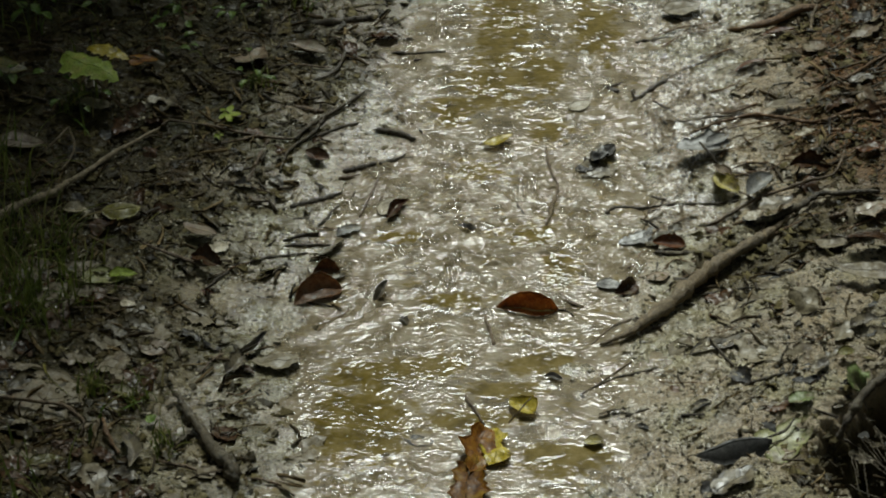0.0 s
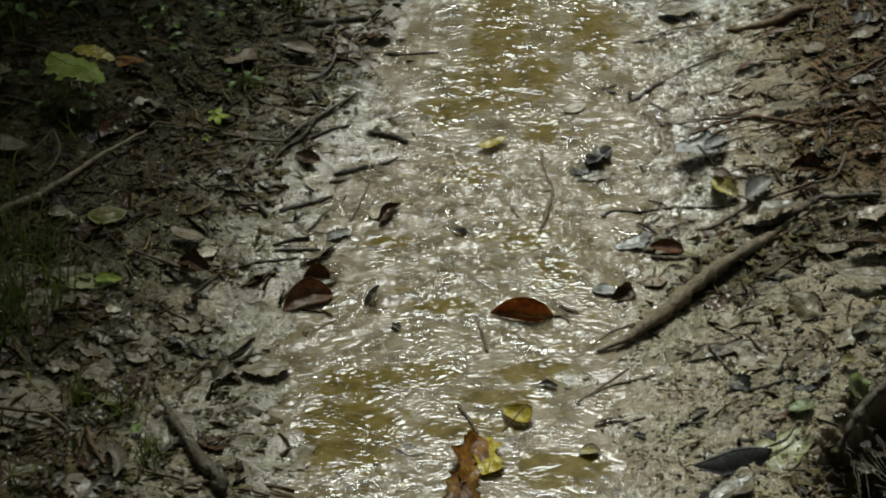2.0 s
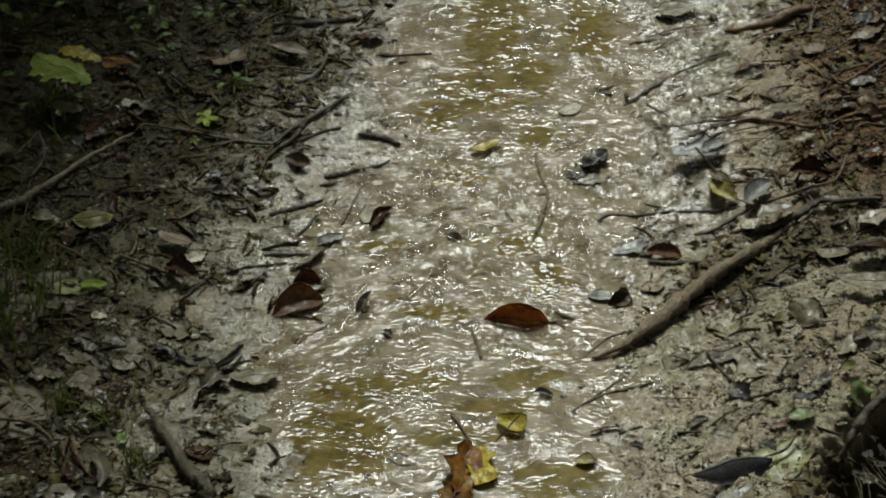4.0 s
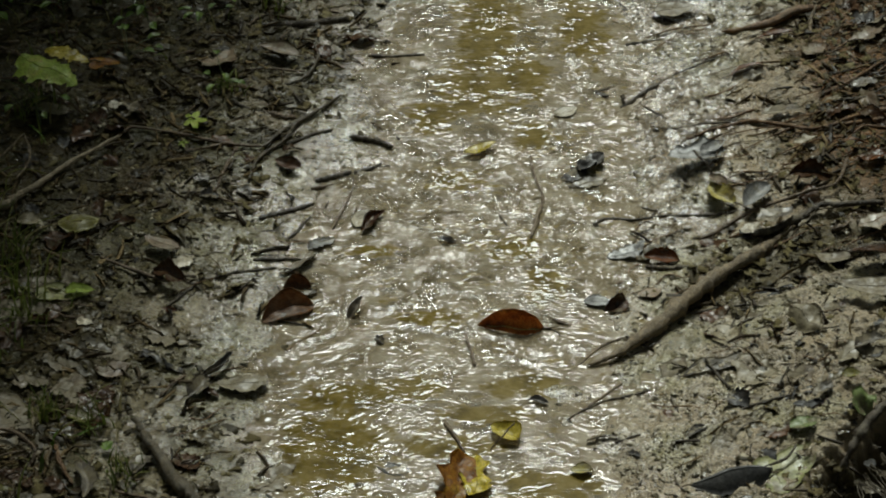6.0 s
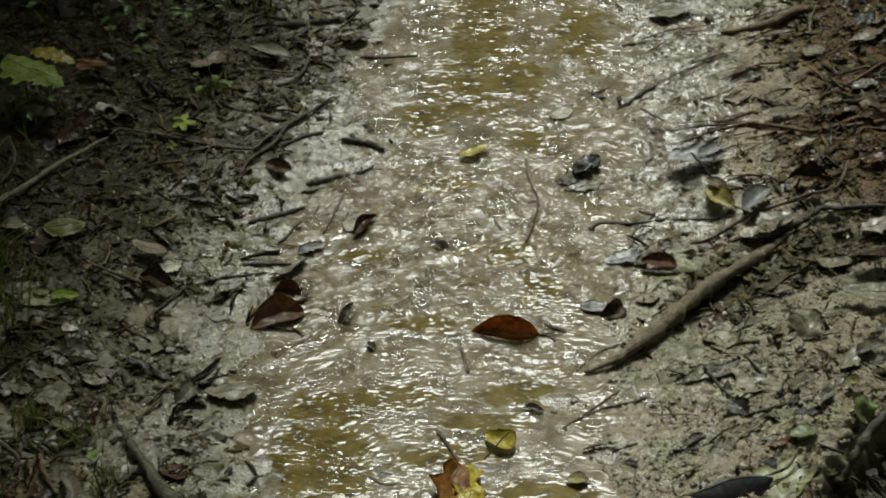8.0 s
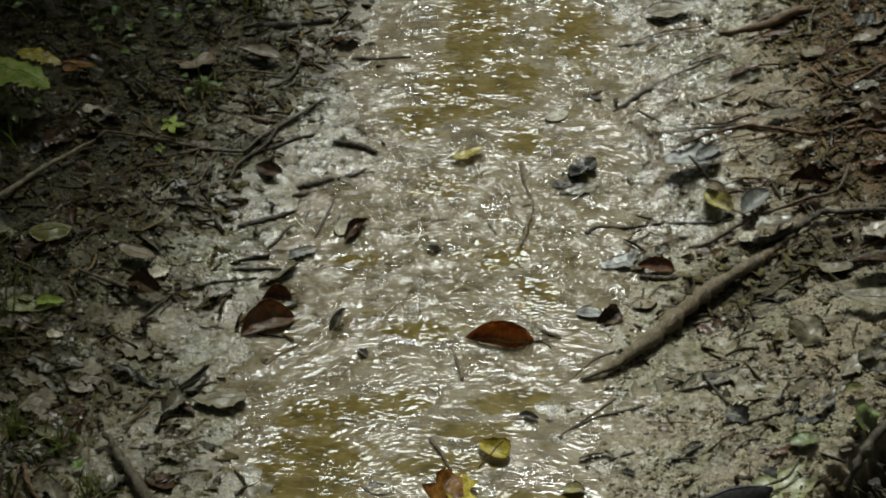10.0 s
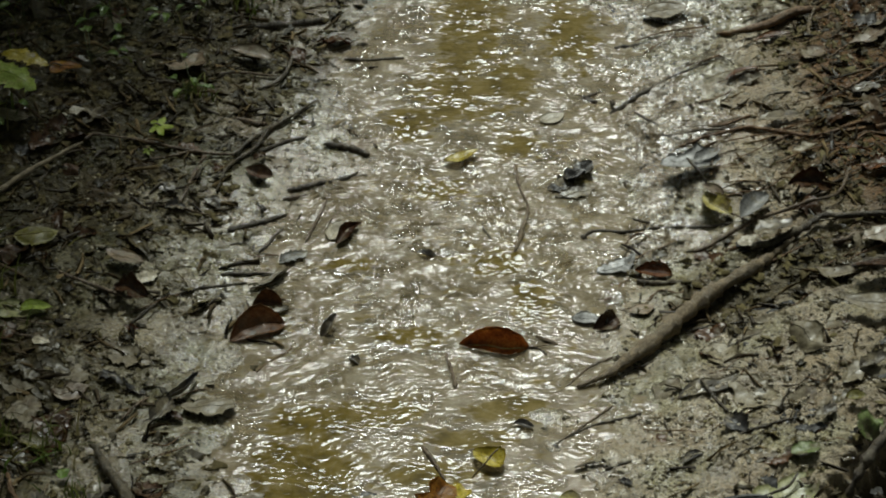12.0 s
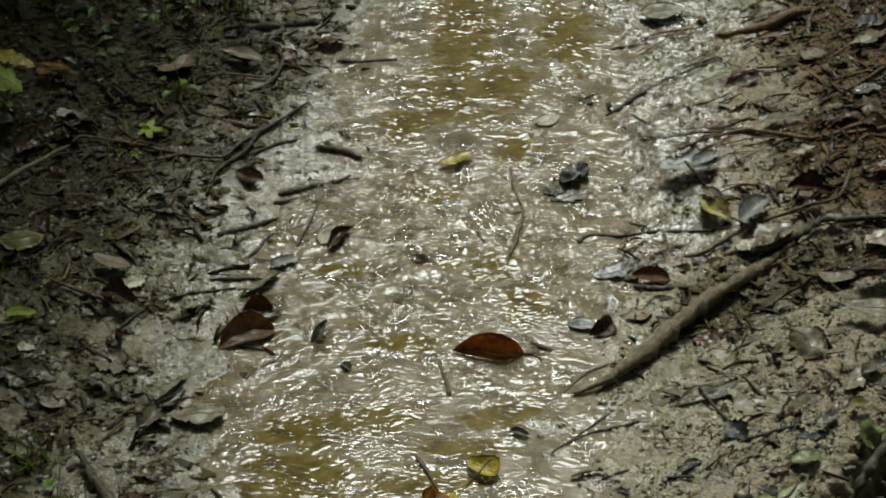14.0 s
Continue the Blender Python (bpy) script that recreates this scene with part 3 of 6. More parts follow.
def lobed_leaf(x, y, size, turn, mat, label, lobes=5, deep=0.5, lift=0.004, lean=0.0, pitch=0.0, cup=0.0, stalk=0.8, rest=True, squash=1.0, name="fallen_leaf", group="fallen leaves", points=0.25, second=None):
    """A maple-like leaf: lobes about its base point, local x along the middle lobe."""
    LEAF_COUNT[0] += 1
    seed = LEAF_COUNT[0]
    rnd = np.random.RandomState(seed)
    na, nr = 72, 7
    a = np.linspace(-np.pi * 0.93, np.pi * 0.93, na)
    near_lobe = np.abs((((a / (np.pi * 0.93)) * lobes / 2 + (0.5 if lobes % 2 == 0 else 0.0)) + 0.5) % 1 - 0.5) * 2
    r = size * (1 - deep * near_lobe ** 1.3) * (0.62 + 0.38 * np.cos(a * 0.62)) * (1 + points * 0.35 * (np.abs((a * 9) % 1 - 0.5) - 0.25)) * (1 + 0.06 * (rnd.rand(na) - 0.5))
    t = np.linspace(0.02, 1, nr)
    R, A = np.outer(t, r), np.broadcast_to(a, (nr, na))
    xx, yy = R * np.cos(A), R * np.sin(A) * squash
    zz = cup * (R / size) ** 2 * size - 0.0015 * (1 - np.broadcast_to(near_lobe, (nr, na))) * t[:, None] + 0.0025 * swell(xx * 55 + seed, yy * 55) * t[:, None]
    local = np.stack([xx, yy, zz], -1).reshape(-1, 3)
    m = (Matrix.Rotation(radians(turn), 3, "Z") @ Matrix.Rotation(radians(-pitch), 3, "Y") @ Matrix.Rotation(radians(lean), 3, "X"))
    mm = np.array(m)
    z0 = float(soft_ground(x, y)[0]) + lift
    if rest:
        w = local @ mm.T
        drop = soft_ground(x + w[:, 0], y + w[:, 1]) - soft_ground(x, y)[0]
        local = local + np.outer(drop, mm.T @ np.array((0, 0, 1.0)))
    v, f = slab(local, nr, na, 0.0005)
    ob = part(name, v, [q[::-1] for q in f], mat)
    ob.matrix_world = Matrix.Translation((x, y, z0)) @ m.to_4x4()
    tagged(ob, label, "leaf", group)
    if stalk:
        pts = [(0.004 - stalk * size * t, 0.12 * size * t * t, 0.003 * math.sin(3 * t)) for t in np.linspace(0, 1, 8)]
        v, f = tube(pts, np.linspace(0.0011, 0.0009, 8), 5, 0, seed)
        part("stalk", v, f, STALK, ob)
    for i in range(lobes):
        ang = (i - (lobes - 1) / 2) / lobes * 2 * np.pi * 0.93
        k = int(np.argmin(np.abs(a - ang)))
        ray = local.reshape(nr, na, 3)[:, k] * np.array((1, 1, 1)) + np.array((0, 0, 0.0003))
        v, f = tube(ray[:-1], np.linspace(0.0005, 0.0002, nr - 1), 4, 0, seed)
        part("vein", v, f, second or mat, ob)
    return ob


STICK_COUNT = [0]


def stick(points, thick, mat, label, name="twig", ups=None, sunk=0.45, steps=7, sides=9, knots=2, group="twigs on the mud", snag=0.0, category="twig", bend=0.11, rigid=False):
    """A twig along ground points (x, y); thick: diameters along it; ups: extra height at each point."""
    STICK_COUNT[0] += 1
    seed = 500 + STICK_COUNT[0]
    rnd = np.random.RandomState(seed)
    pts = np.array([(p[0], p[1], 0.0) for p in points], float)
    line = spline(pts, steps)
    n = len(line)
    d = np.interp(np.linspace(0, 1, n), np.linspace(0, 1, len(thick)), thick)
    up = np.interp(np.linspace(0, 1, n), np.linspace(0, 1, len(ups)), ups) if ups else 0.0
    wig = np.cumsum(rnd.randn(n, 2), axis=0)
    wig -= np.linspace(0, 1, n)[:, None] * wig[-1]
    line[:, :2] += wig * float(np.mean(d)) * bend
    z = soft_ground(line[:, 0], line[:, 1])
    z = np.convolve(np.pad(z, 2, mode="edge"), np.ones(5) / 5, mode="valid")
    if rigid:
        z = np.interp(np.linspace(0, 1, n), (0, 1), (z[0], z[-1]))
    line[:, 2] = z + d * (0.5 - sunk) + up + 0.001
    r = d / 2 * np.clip(1 + 0.16 * rnd.randn(n), 0.7, 1.4)
    r[0], r[-1] = r[0] * 0.6, r[-1] * 0.5
    for _ in range(knots):
        i = rnd.randint(1, n - 1)
        r[max(0, i - 0):i + 1] *= 1.25
    origin = Vector(line[0])
    v, f = tube(line - line[0], np.maximum(r, 0.0006), sides, 0.34, seed)
    ob = part(name, v, f, mat)
    ob.location = origin
    tagged(ob, label, category, group)
    if snag:
        for j in range(2):
            i = rnd.randint(n // 4, n - 2)
            way = np.array((rnd.uniform(-1, 1), rnd.uniform(-1, 1), rnd.uniform(0.0, 0.2)))
            pts2 = [line[i] - line[0] + way * snag * t for t in np.linspace(0, 1, 5)]
            v, f = tube(pts2, np.linspace(r[i] * 0.5, r[i] * 0.25, 5), 6, 0.1, seed + j)
            part("side_shoot", v, f, mat, ob)
    return ob


# leaves in and beside the water
# the arched leaf's midrib is straw-coloured so that it looks lit
leaf(0.082, -0.187, 0.084, 0.054, 176, RUST_LEAF, "arched red-brown leaf half standing in the water", far=-40, near=50, arch=0.005, far_share=0.3, stalk=0.45, tip=1.0, lift=0.003, wide_at=0.42, ragged=0.03, rest=False, rib_mat=STRAW_LEAF)
leaf(-0.206, -0.154, 0.074, 0.046, -150, UMBER_LEAF, "dark brown leaf curled up on wet mud", near=46, far=-8, far_share=0.8, arch=0.006, stalk=0.25, tip=0.85, lift=0.004, ragged=0.05, rest=False)
leaf(-0.195, -0.097, 0.037, 0.035, -177, UMBER_LEAF, "small dark red leaf standing behind a larger one", near=55, far=-20, far_share=0.4, arch=0.004, stalk=0.3, rest=False, ragged=0.05)
leaf(-0.181, -0.112, 0.033, 0.017, 30, GREY_LEAF, "slick grey leaf tucked under dark leaves", near=20, far=10, stalk=0, ragged=0.26, crumple=0.0035, cut=0.35)
leaf(-0.117, -0.146, 0.037, 0.021, 56, GREY_LEAF, "small cupped grey leaf with its tip in the air", near=35, far=40, pitch=25, lift=0.006, stalk=0, rest=False)
leaf(-0.112, 0.062, 0.045, 0.028, 56, CREAM_LEAF, "pale leaf lying half in the water", near=6, far=12, stalk=0, lift=0.004)
leaf(-0.101, 0.055, 0.056, 0.022, 56, RED_LEAF, "curled rust-brown leaf at the water edge", near=12, far=48, lift=0.006, stalk=0, rest=False)
leaf(-0.094, -0.008, 0.064, 0.027, -1, OLIVE_LEAF, "ochre leaf lying flat under shallow water", near=0, far=0, stalk=0, lift=0)
leaf(-0.167, 0.004, 0.042, 0.023, 34, SHEEN_LEAF, "shiny wet grey leaf pressed in mud", near=10, far=25, stalk=0, ragged=0.26, crumple=0.0035, cut=0.35)
leaf(-0.195, -0.047, 0.064, 0.019, -140, GREY_LEAF, "long slick leaf rolled beside a twig", near=-10, far=30, stalk=0.1, lift=0.006, ragged=0.26, crumple=0.0035, cut=0.35)
leaf(0.048, 0.232, 0.051, 0.020, 25, YELLOW_LEAF, "bright yellow leaf floating on the trickle", near=10, far=12, stalk=0.2, lift=0.009, pitch=4, rest=False)
leaf(0.174, 0.338, 0.040, 0.025, 36, CREAM_LEAF, "cream leaf lying at the wet edge", stalk=0.1)
leaf(0.072, -0.399, 0.043, 0.035, 139, YELLOW_LEAF, "cupped olive-yellow leaf in the water", near=25, far=12, lift=0.009, stalk=0.3, rest=False, arch=-0.004)
leaf(0.014, -0.487, 0.096, 0.056, 74, ORANGE_LEAF, "large orange and brown leaf caught in the trickle", near=-6, far=22, lift=0.007, stalk=0.1, ragged=0.24, crumple=0.006, wide_at=0.6, cut=0.4)
leaf(0.034, -0.478, 0.076, 0.042, 86, YELLOW_LEAF, "yellow-green ragged leaf in shallow water", near=8, far=4, lift=0.006, stalk=0, ragged=0.3, crumple=0.005, cut=0.45)
leaf(0.002, -0.548, 0.090, 0.056, 76, ORANGE_LEAF, "rust-brown ragged leaf in the trickle", near=6, far=8, lift=0.005, stalk=0, ragged=0.26, crumple=0.006, cut=0.4)
leaf(0.160, -0.468, 0.026, 0.021, 180, STRAW_LEAF, "small tan leaf cupped on wet mud", near=14, far=14, stalk=0.15, lift=0.005)
leaf(0.113, -0.335, 0.025, 0.013, 169, DARK_LEAF, "small blackened leaf in the water", near=25, far=20, stalk=0, lift=0.004)
leaf(0.001, 0.011, 0.025, 0.015, -13, DARK_LEAF, "dark scrap of leaf in the water", near=25, far=30, stalk=0, lift=0.003, ragged=0.26, crumple=0.0035, cut=0.35)
leaf(-0.086, -0.208, 0.022, 0.013, 122, DARK_LEAF, "dark scrap of leaf in the water", near=25, far=30, stalk=0, lift=0.002, ragged=0.26, crumple=0.0035, cut=0.35)
leaf(-0.065, -0.460, 0.045, 0.022, 163, DARK_LEAF, "dark leaf just under the water", near=5, far=10, stalk=0, lift=0)
leaf(0.129, -0.190, 0.048, 0.019, -111, ORANGE_LEAF, "rusty leaf lying under the water", near=0, far=0, stalk=0, lift=-0.002)

# leaves on the bank with the thick stick
leaf(0.328, -0.517, 0.104, 0.060, 17, SLATE_LEAF, "long dark grey leaf with its stalk in the air", near=-32, far=-12, far_share=0.2, arch=-0.002, stalk=0.12, lift=0.024, rest=False, ragged=0.05, crumple=0.0008, tip=0.8, wide_at=0.62)
leaf(0.329, -0.563, 0.066, 0.041, 40, GREY_LEAF, "slick pale grey leaf under a dark one", near=8, far=6, stalk=0, lift=0.008, ragged=0.26, crumple=0.0035, cut=0.35)
leaf(0.299, -0.569, 0.044, 0.022, 63, DARK_LEAF, "blackened leaf pressed in mud", near=8, far=6, stalk=0, ragged=0.26, crumple=0.0035, cut=0.35)
lobed_leaf(0.386, -0.496, 0.067, 44, MOSS_LEAF, "mud-smeared yellow-green lobed leaf", lobes=3, deep=0.3, lift=0.003, stalk=0.2, squash=0.62)
leaf(0.427, -0.423, 0.037, 0.028, 30, FRESH_LEAF, "small soft green leaf over clay", near=14, far=10, stalk=0.2, lift=0.01, ragged=0.2, crumple=0.003)
leaf(0.492, -0.341, 0.024, 0.017, 6, OLIVE_LEAF, "small yellowing green leaf", near=15, far=15, stalk=0.2, lift=0.012)
leaf(0.500, -0.396, 0.037, 0.030, 37, FRESH_LEAF, "small fresh green leaf in leaf litter", near=15, far=20, stalk=0.2, lift=0.014, ragged=0.26, crumple=0.0035, cut=0.35)
leaf(0.452, -0.218, 0.058, 0.041, -55, SAND_LEAF, "clay-coated tan leaf curled on the clay", near=-30, far=6, stalk=0.1, lift=0.01, arch=0.004, ragged=0.18, crumple=0.004, cut=0.3)
leaf(0.545, -0.174, 0.098, 0.035, 169, CLAY_LEAF, "big clay-grey leaf lifted off the mud", near=4, far=2, stalk=0.1, lift=0.022, rest=False, lean=-8)
leaf(0.554, -0.107, 0.071, 0.030, 164, BROWN_LEAF, "dark brown leaf arched over the litter", near=-16, far=10, stalk=0.1, lift=0.018, arch=0.008, rest=False, ragged=0.26, crumple=0.0035, cut=0.35)
leaf(0.572, -0.026, 0.069, 0.031, 21, TAN_LEAF, "pinkish tan leaf on the litter", near=5, far=10, stalk=0.1, lift=0.014, ragged=0.26, crumple=0.0035, cut=0.35)
leaf(0.501, -0.089, 0.048, 0.030, 157, CLAY_LEAF, "clay-smeared grey leaf on the bank", near=5, far=10, stalk=0.1, lift=0.01)
leaf(0.437, -0.000, 0.059, 0.041, 32, GREY_LEAF, "grey slick leaf bridging a root", near=10, far=4, stalk=0, lift=0.024, rest=False, lean=-6, ragged=0.26, crumple=0.0035, cut=0.35)
leaf(0.419, 0.062, 0.066, 0.037, 52, SHEEN_LEAF, "grey leaf curled upright by a twig", near=20, far=35, stalk=0, lift=0.014, rest=False)
leaf(0.404, -0.004, 0.029, 0.018, 31, CREAM_LEAF, "small pale leaf scrap on the litter", stalk=0, lift=0.01, ragged=0.26, crumple=0.0035, cut=0.35)
leaf(0.373, 0.081, 0.061, 0.031, 118, STRAW_LEAF, "yellow and brown leaf standing in the litter", near=28, far=10, stalk=0.1, lift=0.012, rest=False, ragged=0.26, crumple=0.0035, cut=0.35)
leaf(0.370, 0.103, 0.037, 0.019, 133, TAN_LEAF, "brown leaf curled over a yellow one", near=28, far=10, stalk=0.1, lift=0.016, rest=False)
leaf(0.348, 0.176, 0.082, 0.052, -168, SHEEN_LEAF, "slick blue-grey leaf lifted off the mud", near=6, far=10, stalk=0.1, lift=0.018, rest=False, lean=-4, ragged=0.26, crumple=0.0035, cut=0.35)
leaf(0.370, 0.181, 0.044, 0.022, 35, SHEEN_LEAF, "grey leaf with a twig across", near=12, far=25, stalk=0, lift=0.022, rest=False)
leaf(0.494, 0.102, 0.056, 0.045, 171, BROWN_LEAF, "dark red-brown leaf standing in litter", near=58, far=10, stalk=0.2, lift=0.008, rest=False, arch=0.006, ragged=0.26, crumple=0.0035, cut=0.35)
leaf(0.499, 0.188, 0.031, 0.016, 5, CREAM_LEAF, "bleached cream leaf on the litter", stalk=0, lift=0.014, near=8, far=8, ragged=0.26, crumple=0.0035, cut=0.35)
leaf(0.564, 0.161, 0.037, 0.015, -7, RED_LEAF, "small brown leaf arched over litter", near=30, far=-10, stalk=0.1, lift=0.012, arch=0.005, rest=False, ragged=0.26, crumple=0.0035, cut=0.35)
leaf(0.493, 0.509, 0.061, 0.024, -160, RED_LEAF, "wet red-brown leaf by a root", near=8, far=20, stalk=0.1, lift=0.008)
leaf(0.439, 0.409, 0.053, 0.017, -157, RED_LEAF, "narrow rusty leaf on grey mud", near=8, far=20, stalk=0.1, lift=0.006)
leaf(0.543, 0.445, 0.043, 0.038, 45, TAN_LEAF, "square scrap of tan leaf on litter", stalk=0, lift=0.008, ragged=0.26, crumple=0.0035, cut=0.35)
leaf(0.350, 0.616, 0.068, 0.037, 19, CLAY_LEAF, "clay-grey leaf lifted at its edge", near=-5, far=8, stalk=0.1, lift=0.012, rest=False)
leaf(0.285, -0.037, 0.047, 0.028, 167, RED_LEAF, "wet brown leaf with a ragged edge", near=35, far=8, stalk=0.1, lift=0.005, rest=False)
leaf(0.242, -0.014, 0.063, 0.027, 36, SHEEN_LEAF, "shiny leaf pressed in wet mud", near=4, far=6, stalk=0, lift=0.003, ragged=0.26, crumple=0.0035, cut=0.35)
leaf(0.197, -0.130, 0.037, 0.022, -11, SHEEN_LEAF, "shiny grey leaf at the water edge", near=6, far=10, stalk=0, lift=0.004)
leaf(0.219, -0.140, 0.039, 0.032, -141, BROWN_LEAF, "brown leaf folded up beside a shiny one", near=52, far=5, stalk=0.2, lift=0.005, rest=False)
leaf(0.266, -0.113, 0.036, 0.022, 27, TAN_LEAF, "small pale tan leaf on mud", stalk=0, lift=0.005)
leaf(0.204, 0.198, 0.061, 0.034, 54, DARK_LEAF, "blackened leaf lump at the wet edge", near=22, far=12, stalk=0, lift=0.006, rest=False, ragged=0.3, crumple=0.007, cut=0.5)
leaf(0.180, 0.172, 0.048, 0.024, 40, DARK_LEAF, "blackened leaf lump at the wet edge", near=6, far=12, stalk=0, lift=0.003, ragged=0.3, crumple=0.006, cut=0.5)
# added sheet that paints the sheen below the blackened lumps
leaf(0.199, 0.154, 0.063, 0.025, 20, GREY_LEAF, "grey leaf-shaped sheet standing in for sheen on wet mud", stalk=0, lift=0.002, ragged=0.26, crumple=0.0035, cut=0.35)
leaf(0.354, -0.360, 0.038, 0.034, 119, DARK_LEAF, "blackened scrap of leaf on the clay", near=35, far=10, stalk=0, lift=0.005, rest=False, ragged=0.26, crumple=0.0035, cut=0.35)
leaf(0.300, -0.412, 0.027, 0.015, -152, DARK_LEAF, "dark chip of bark on the clay", near=20, far=20, stalk=0, lift=0.004)
leaf(0.223, -0.447, 0.021, 0.010, 135, DARK_LEAF, "dark scrap of leaf on clay", near=20, far=20, stalk=0, lift=0.003, ragged=0.26, crumple=0.0035, cut=0.35)
leaf(0.333, -0.279, 0.083, 0.024, 24, GREY_LEAF, "long grey leaf pressed in the clay", near=10, far=14, stalk=0.1, lift=0.002, ragged=0.12, crumple=0.002)
leaf(0.457, -0.363, 0.032, 0.019, 37, GREY_LEAF, "grey leaf scrap in the litter", near=15, far=20, stalk=0, lift=0.01, ragged=0.26, crumple=0.0035, cut=0.35)
leaf(0.524, -0.276, 0.046, 0.023, 23, GREY_LEAF, "grey-blue leaf scrap in the litter", near=15, far=20, stalk=0, lift=0.01, ragged=0.26, crumple=0.0035, cut=0.35)
leaf(0.384, -0.300, 0.086, 0.051, -46, SAND_LEAF, "leaf pressed flat in the clay", stalk=0, lift=0.002, ragged=0.26, crumple=0.0035, cut=0.35)
leaf(0.358, -0.221, 0.071, 0.043, -57, SAND_LEAF, "sandy leaf pressed flat in the clay", stalk=0, lift=0.002, ragged=0.26, crumple=0.0035, cut=0.35)
leaf(0.505, -0.291, 0.052, 0.031, 25, SAND_LEAF, "leaf pressed flat in the clay", stalk=0, lift=0.004, ragged=0.26, crumple=0.0035, cut=0.35)
leaf(0.434, -0.140, 0.019, 0.017, -149, CLAY_LEAF, "scrap of clay-smeared leaf on litter", stalk=0, lift=0.01, ragged=0.26, crumple=0.0035, cut=0.35)
leaf(0.596, 0.326, 0.043, 0.034, -150, GREY_LEAF, "grey leaf on the far litter", stalk=0, lift=0.01, ragged=0.26, crumple=0.0035, cut=0.35)
leaf(0.477, 0.283, 0.059, 0.030, 2, CLAY_LEAF, "clay-smeared leaf on the far litter", stalk=0, lift=0.01, near=10, far=15, ragged=0.26, crumple=0.0035, cut=0.35)
leaf(0.450, 0.391, 0.035, 0.018, 8, GREY_LEAF, "slick leaf on the far litter", stalk=0, lift=0.006, near=10, far=15, ragged=0.26, crumple=0.0035, cut=0.35)
leaf(0.625, 0.470, 0.086, 0.034, 44, TAN_LEAF, "tan leaf on the far litter", stalk=0, lift=0.01, near=10, far=15, ragged=0.26, crumple=0.0035, cut=0.35)
leaf(0.581, 0.128, 0.040, 0.028, 174, RED_LEAF, "curled rusty leaf on the litter", stalk=0, lift=0.01, near=15, far=15, ragged=0.26, crumple=0.0035, cut=0.35)

# leaves on the shaded bank
leaf(-0.374, -0.051, 0.056, 0.031, 147, TAN_LEAF, "pale tan leaf tilted off the mud", near=-8, far=10, stalk=0.1, lift=0.016, rest=False)
leaf(-0.361, -0.107, 0.049, 0.037, 152, BROWN_LEAF, "dark brown leaf standing in the litter", near=48, far=10, stalk=0.3, lift=0.008, rest=False, arch=0.006, ragged=0.26, crumple=0.0035, cut=0.35)
leaf(-0.344, -0.076, 0.029, 0.021, 43, CREAM_LEAF, "pale leaf scrap on the bank", stalk=0, lift=0.006, near=12, far=14, ragged=0.26, crumple=0.0035, cut=0.35)
leaf(-0.470, -0.152, 0.040, 0.018, 18, LIME_LEAF, "half-green leaf lying on the shaded bank", near=4, far=16, stalk=0.1, lift=0.012)
leaf(-0.492, -0.158, 0.070, 0.034, 21, MOSS_LEAF, "grey-green leaf under a greener one", near=0, far=4, stalk=0.1, lift=0.006)
leaf(-0.485, -0.018, 0.056, 0.042, 18, OLIVE_LEAF, "olive-yellow rounded leaf on the shaded bank", near=-16, far=-10, arch=0.005, stalk=0.3, lift=0.014)
leaf(-0.547, -0.025, 0.044, 0.024, -27, SAND_LEAF, "pale leaf scrap on the shaded bank", stalk=0, lift=0.012, near=8, far=12, ragged=0.26, crumple=0.0035, cut=0.35)
leaf(-0.648, 0.128, 0.072, 0.040, 9, TAN_LEAF, "tan leaf on the shaded bank", stalk=0.1, lift=0.014, near=4, far=4)
leaf(-0.687, 0.298, 0.059, 0.036, -1, OLIVE_LEAF, "dull green leaf on the shaded bank", stalk=0.1, lift=0.02, near=4, far=8)
leaf(-0.554, 0.232, 0.055, 0.026, 179, CLAY_LEAF, "grey leaf in the deep shade", stalk=0.1, lift=0.014, near=4, far=6)
leaf(-0.466, 0.264, 0.025, 0.015, 39, CREAM_LEAF, "bleached scrap in the deep shade", stalk=0, lift=0.012, ragged=0.26, crumple=0.0035, cut=0.35)
leaf(-0.333, 0.432, 0.072, 0.058, 59, TAN_LEAF, "grey-tan ragged leaf on the shaded bank", stalk=0.1, lift=0.012, near=20, far=-8, ragged=0.3, crumple=0.005, cut=0.4)
leaf(-0.248, 0.477, 0.066, 0.033, 170, TAN_LEAF, "pinkish tan dished leaf on the bank", stalk=0.1, lift=0.012, near=18, far=16)
leaf(-0.221, 0.180, 0.040, 0.024, 155, BROWN_LEAF, "dark brown folded leaf on the bank", near=32, far=8, stalk=0, lift=0.006, rest=False)
leaf(-0.253, -0.308, 0.065, 0.040, -174, SAND_LEAF, "clay-grey leaf lifted off the mud at its edge", near=-6, far=6, stalk=0.1, lift=0.008, ragged=0.28, crumple=0.003)
leaf(-0.304, -0.316, 0.048, 0.029, 65, GREY_LEAF, "blue-grey slick leaf curled on mud", near=20, far=35, stalk=0, lift=0.008, rest=False, ragged=0.26, crumple=0.0035, cut=0.35)
leaf(-0.284, -0.275, 0.063, 0.020, 55, DARK_LEAF, "dark leaf rolled like a tube", near=45, far=50, stalk=0, lift=0.008)
lobed_leaf(-0.539, -0.427, 0.075, 83, CLAY_LEAF, "large tan lobed leaf smeared with mud", lobes=5, deep=0.14, lift=0.004, stalk=0.2, squash=0.75)
leaf(-0.570, -0.366, 0.038, 0.019, 14, CLAY_LEAF, "clay-grey leaf in the litter", stalk=0.1, lift=0.008, ragged=0.26, crumple=0.0035, cut=0.35)
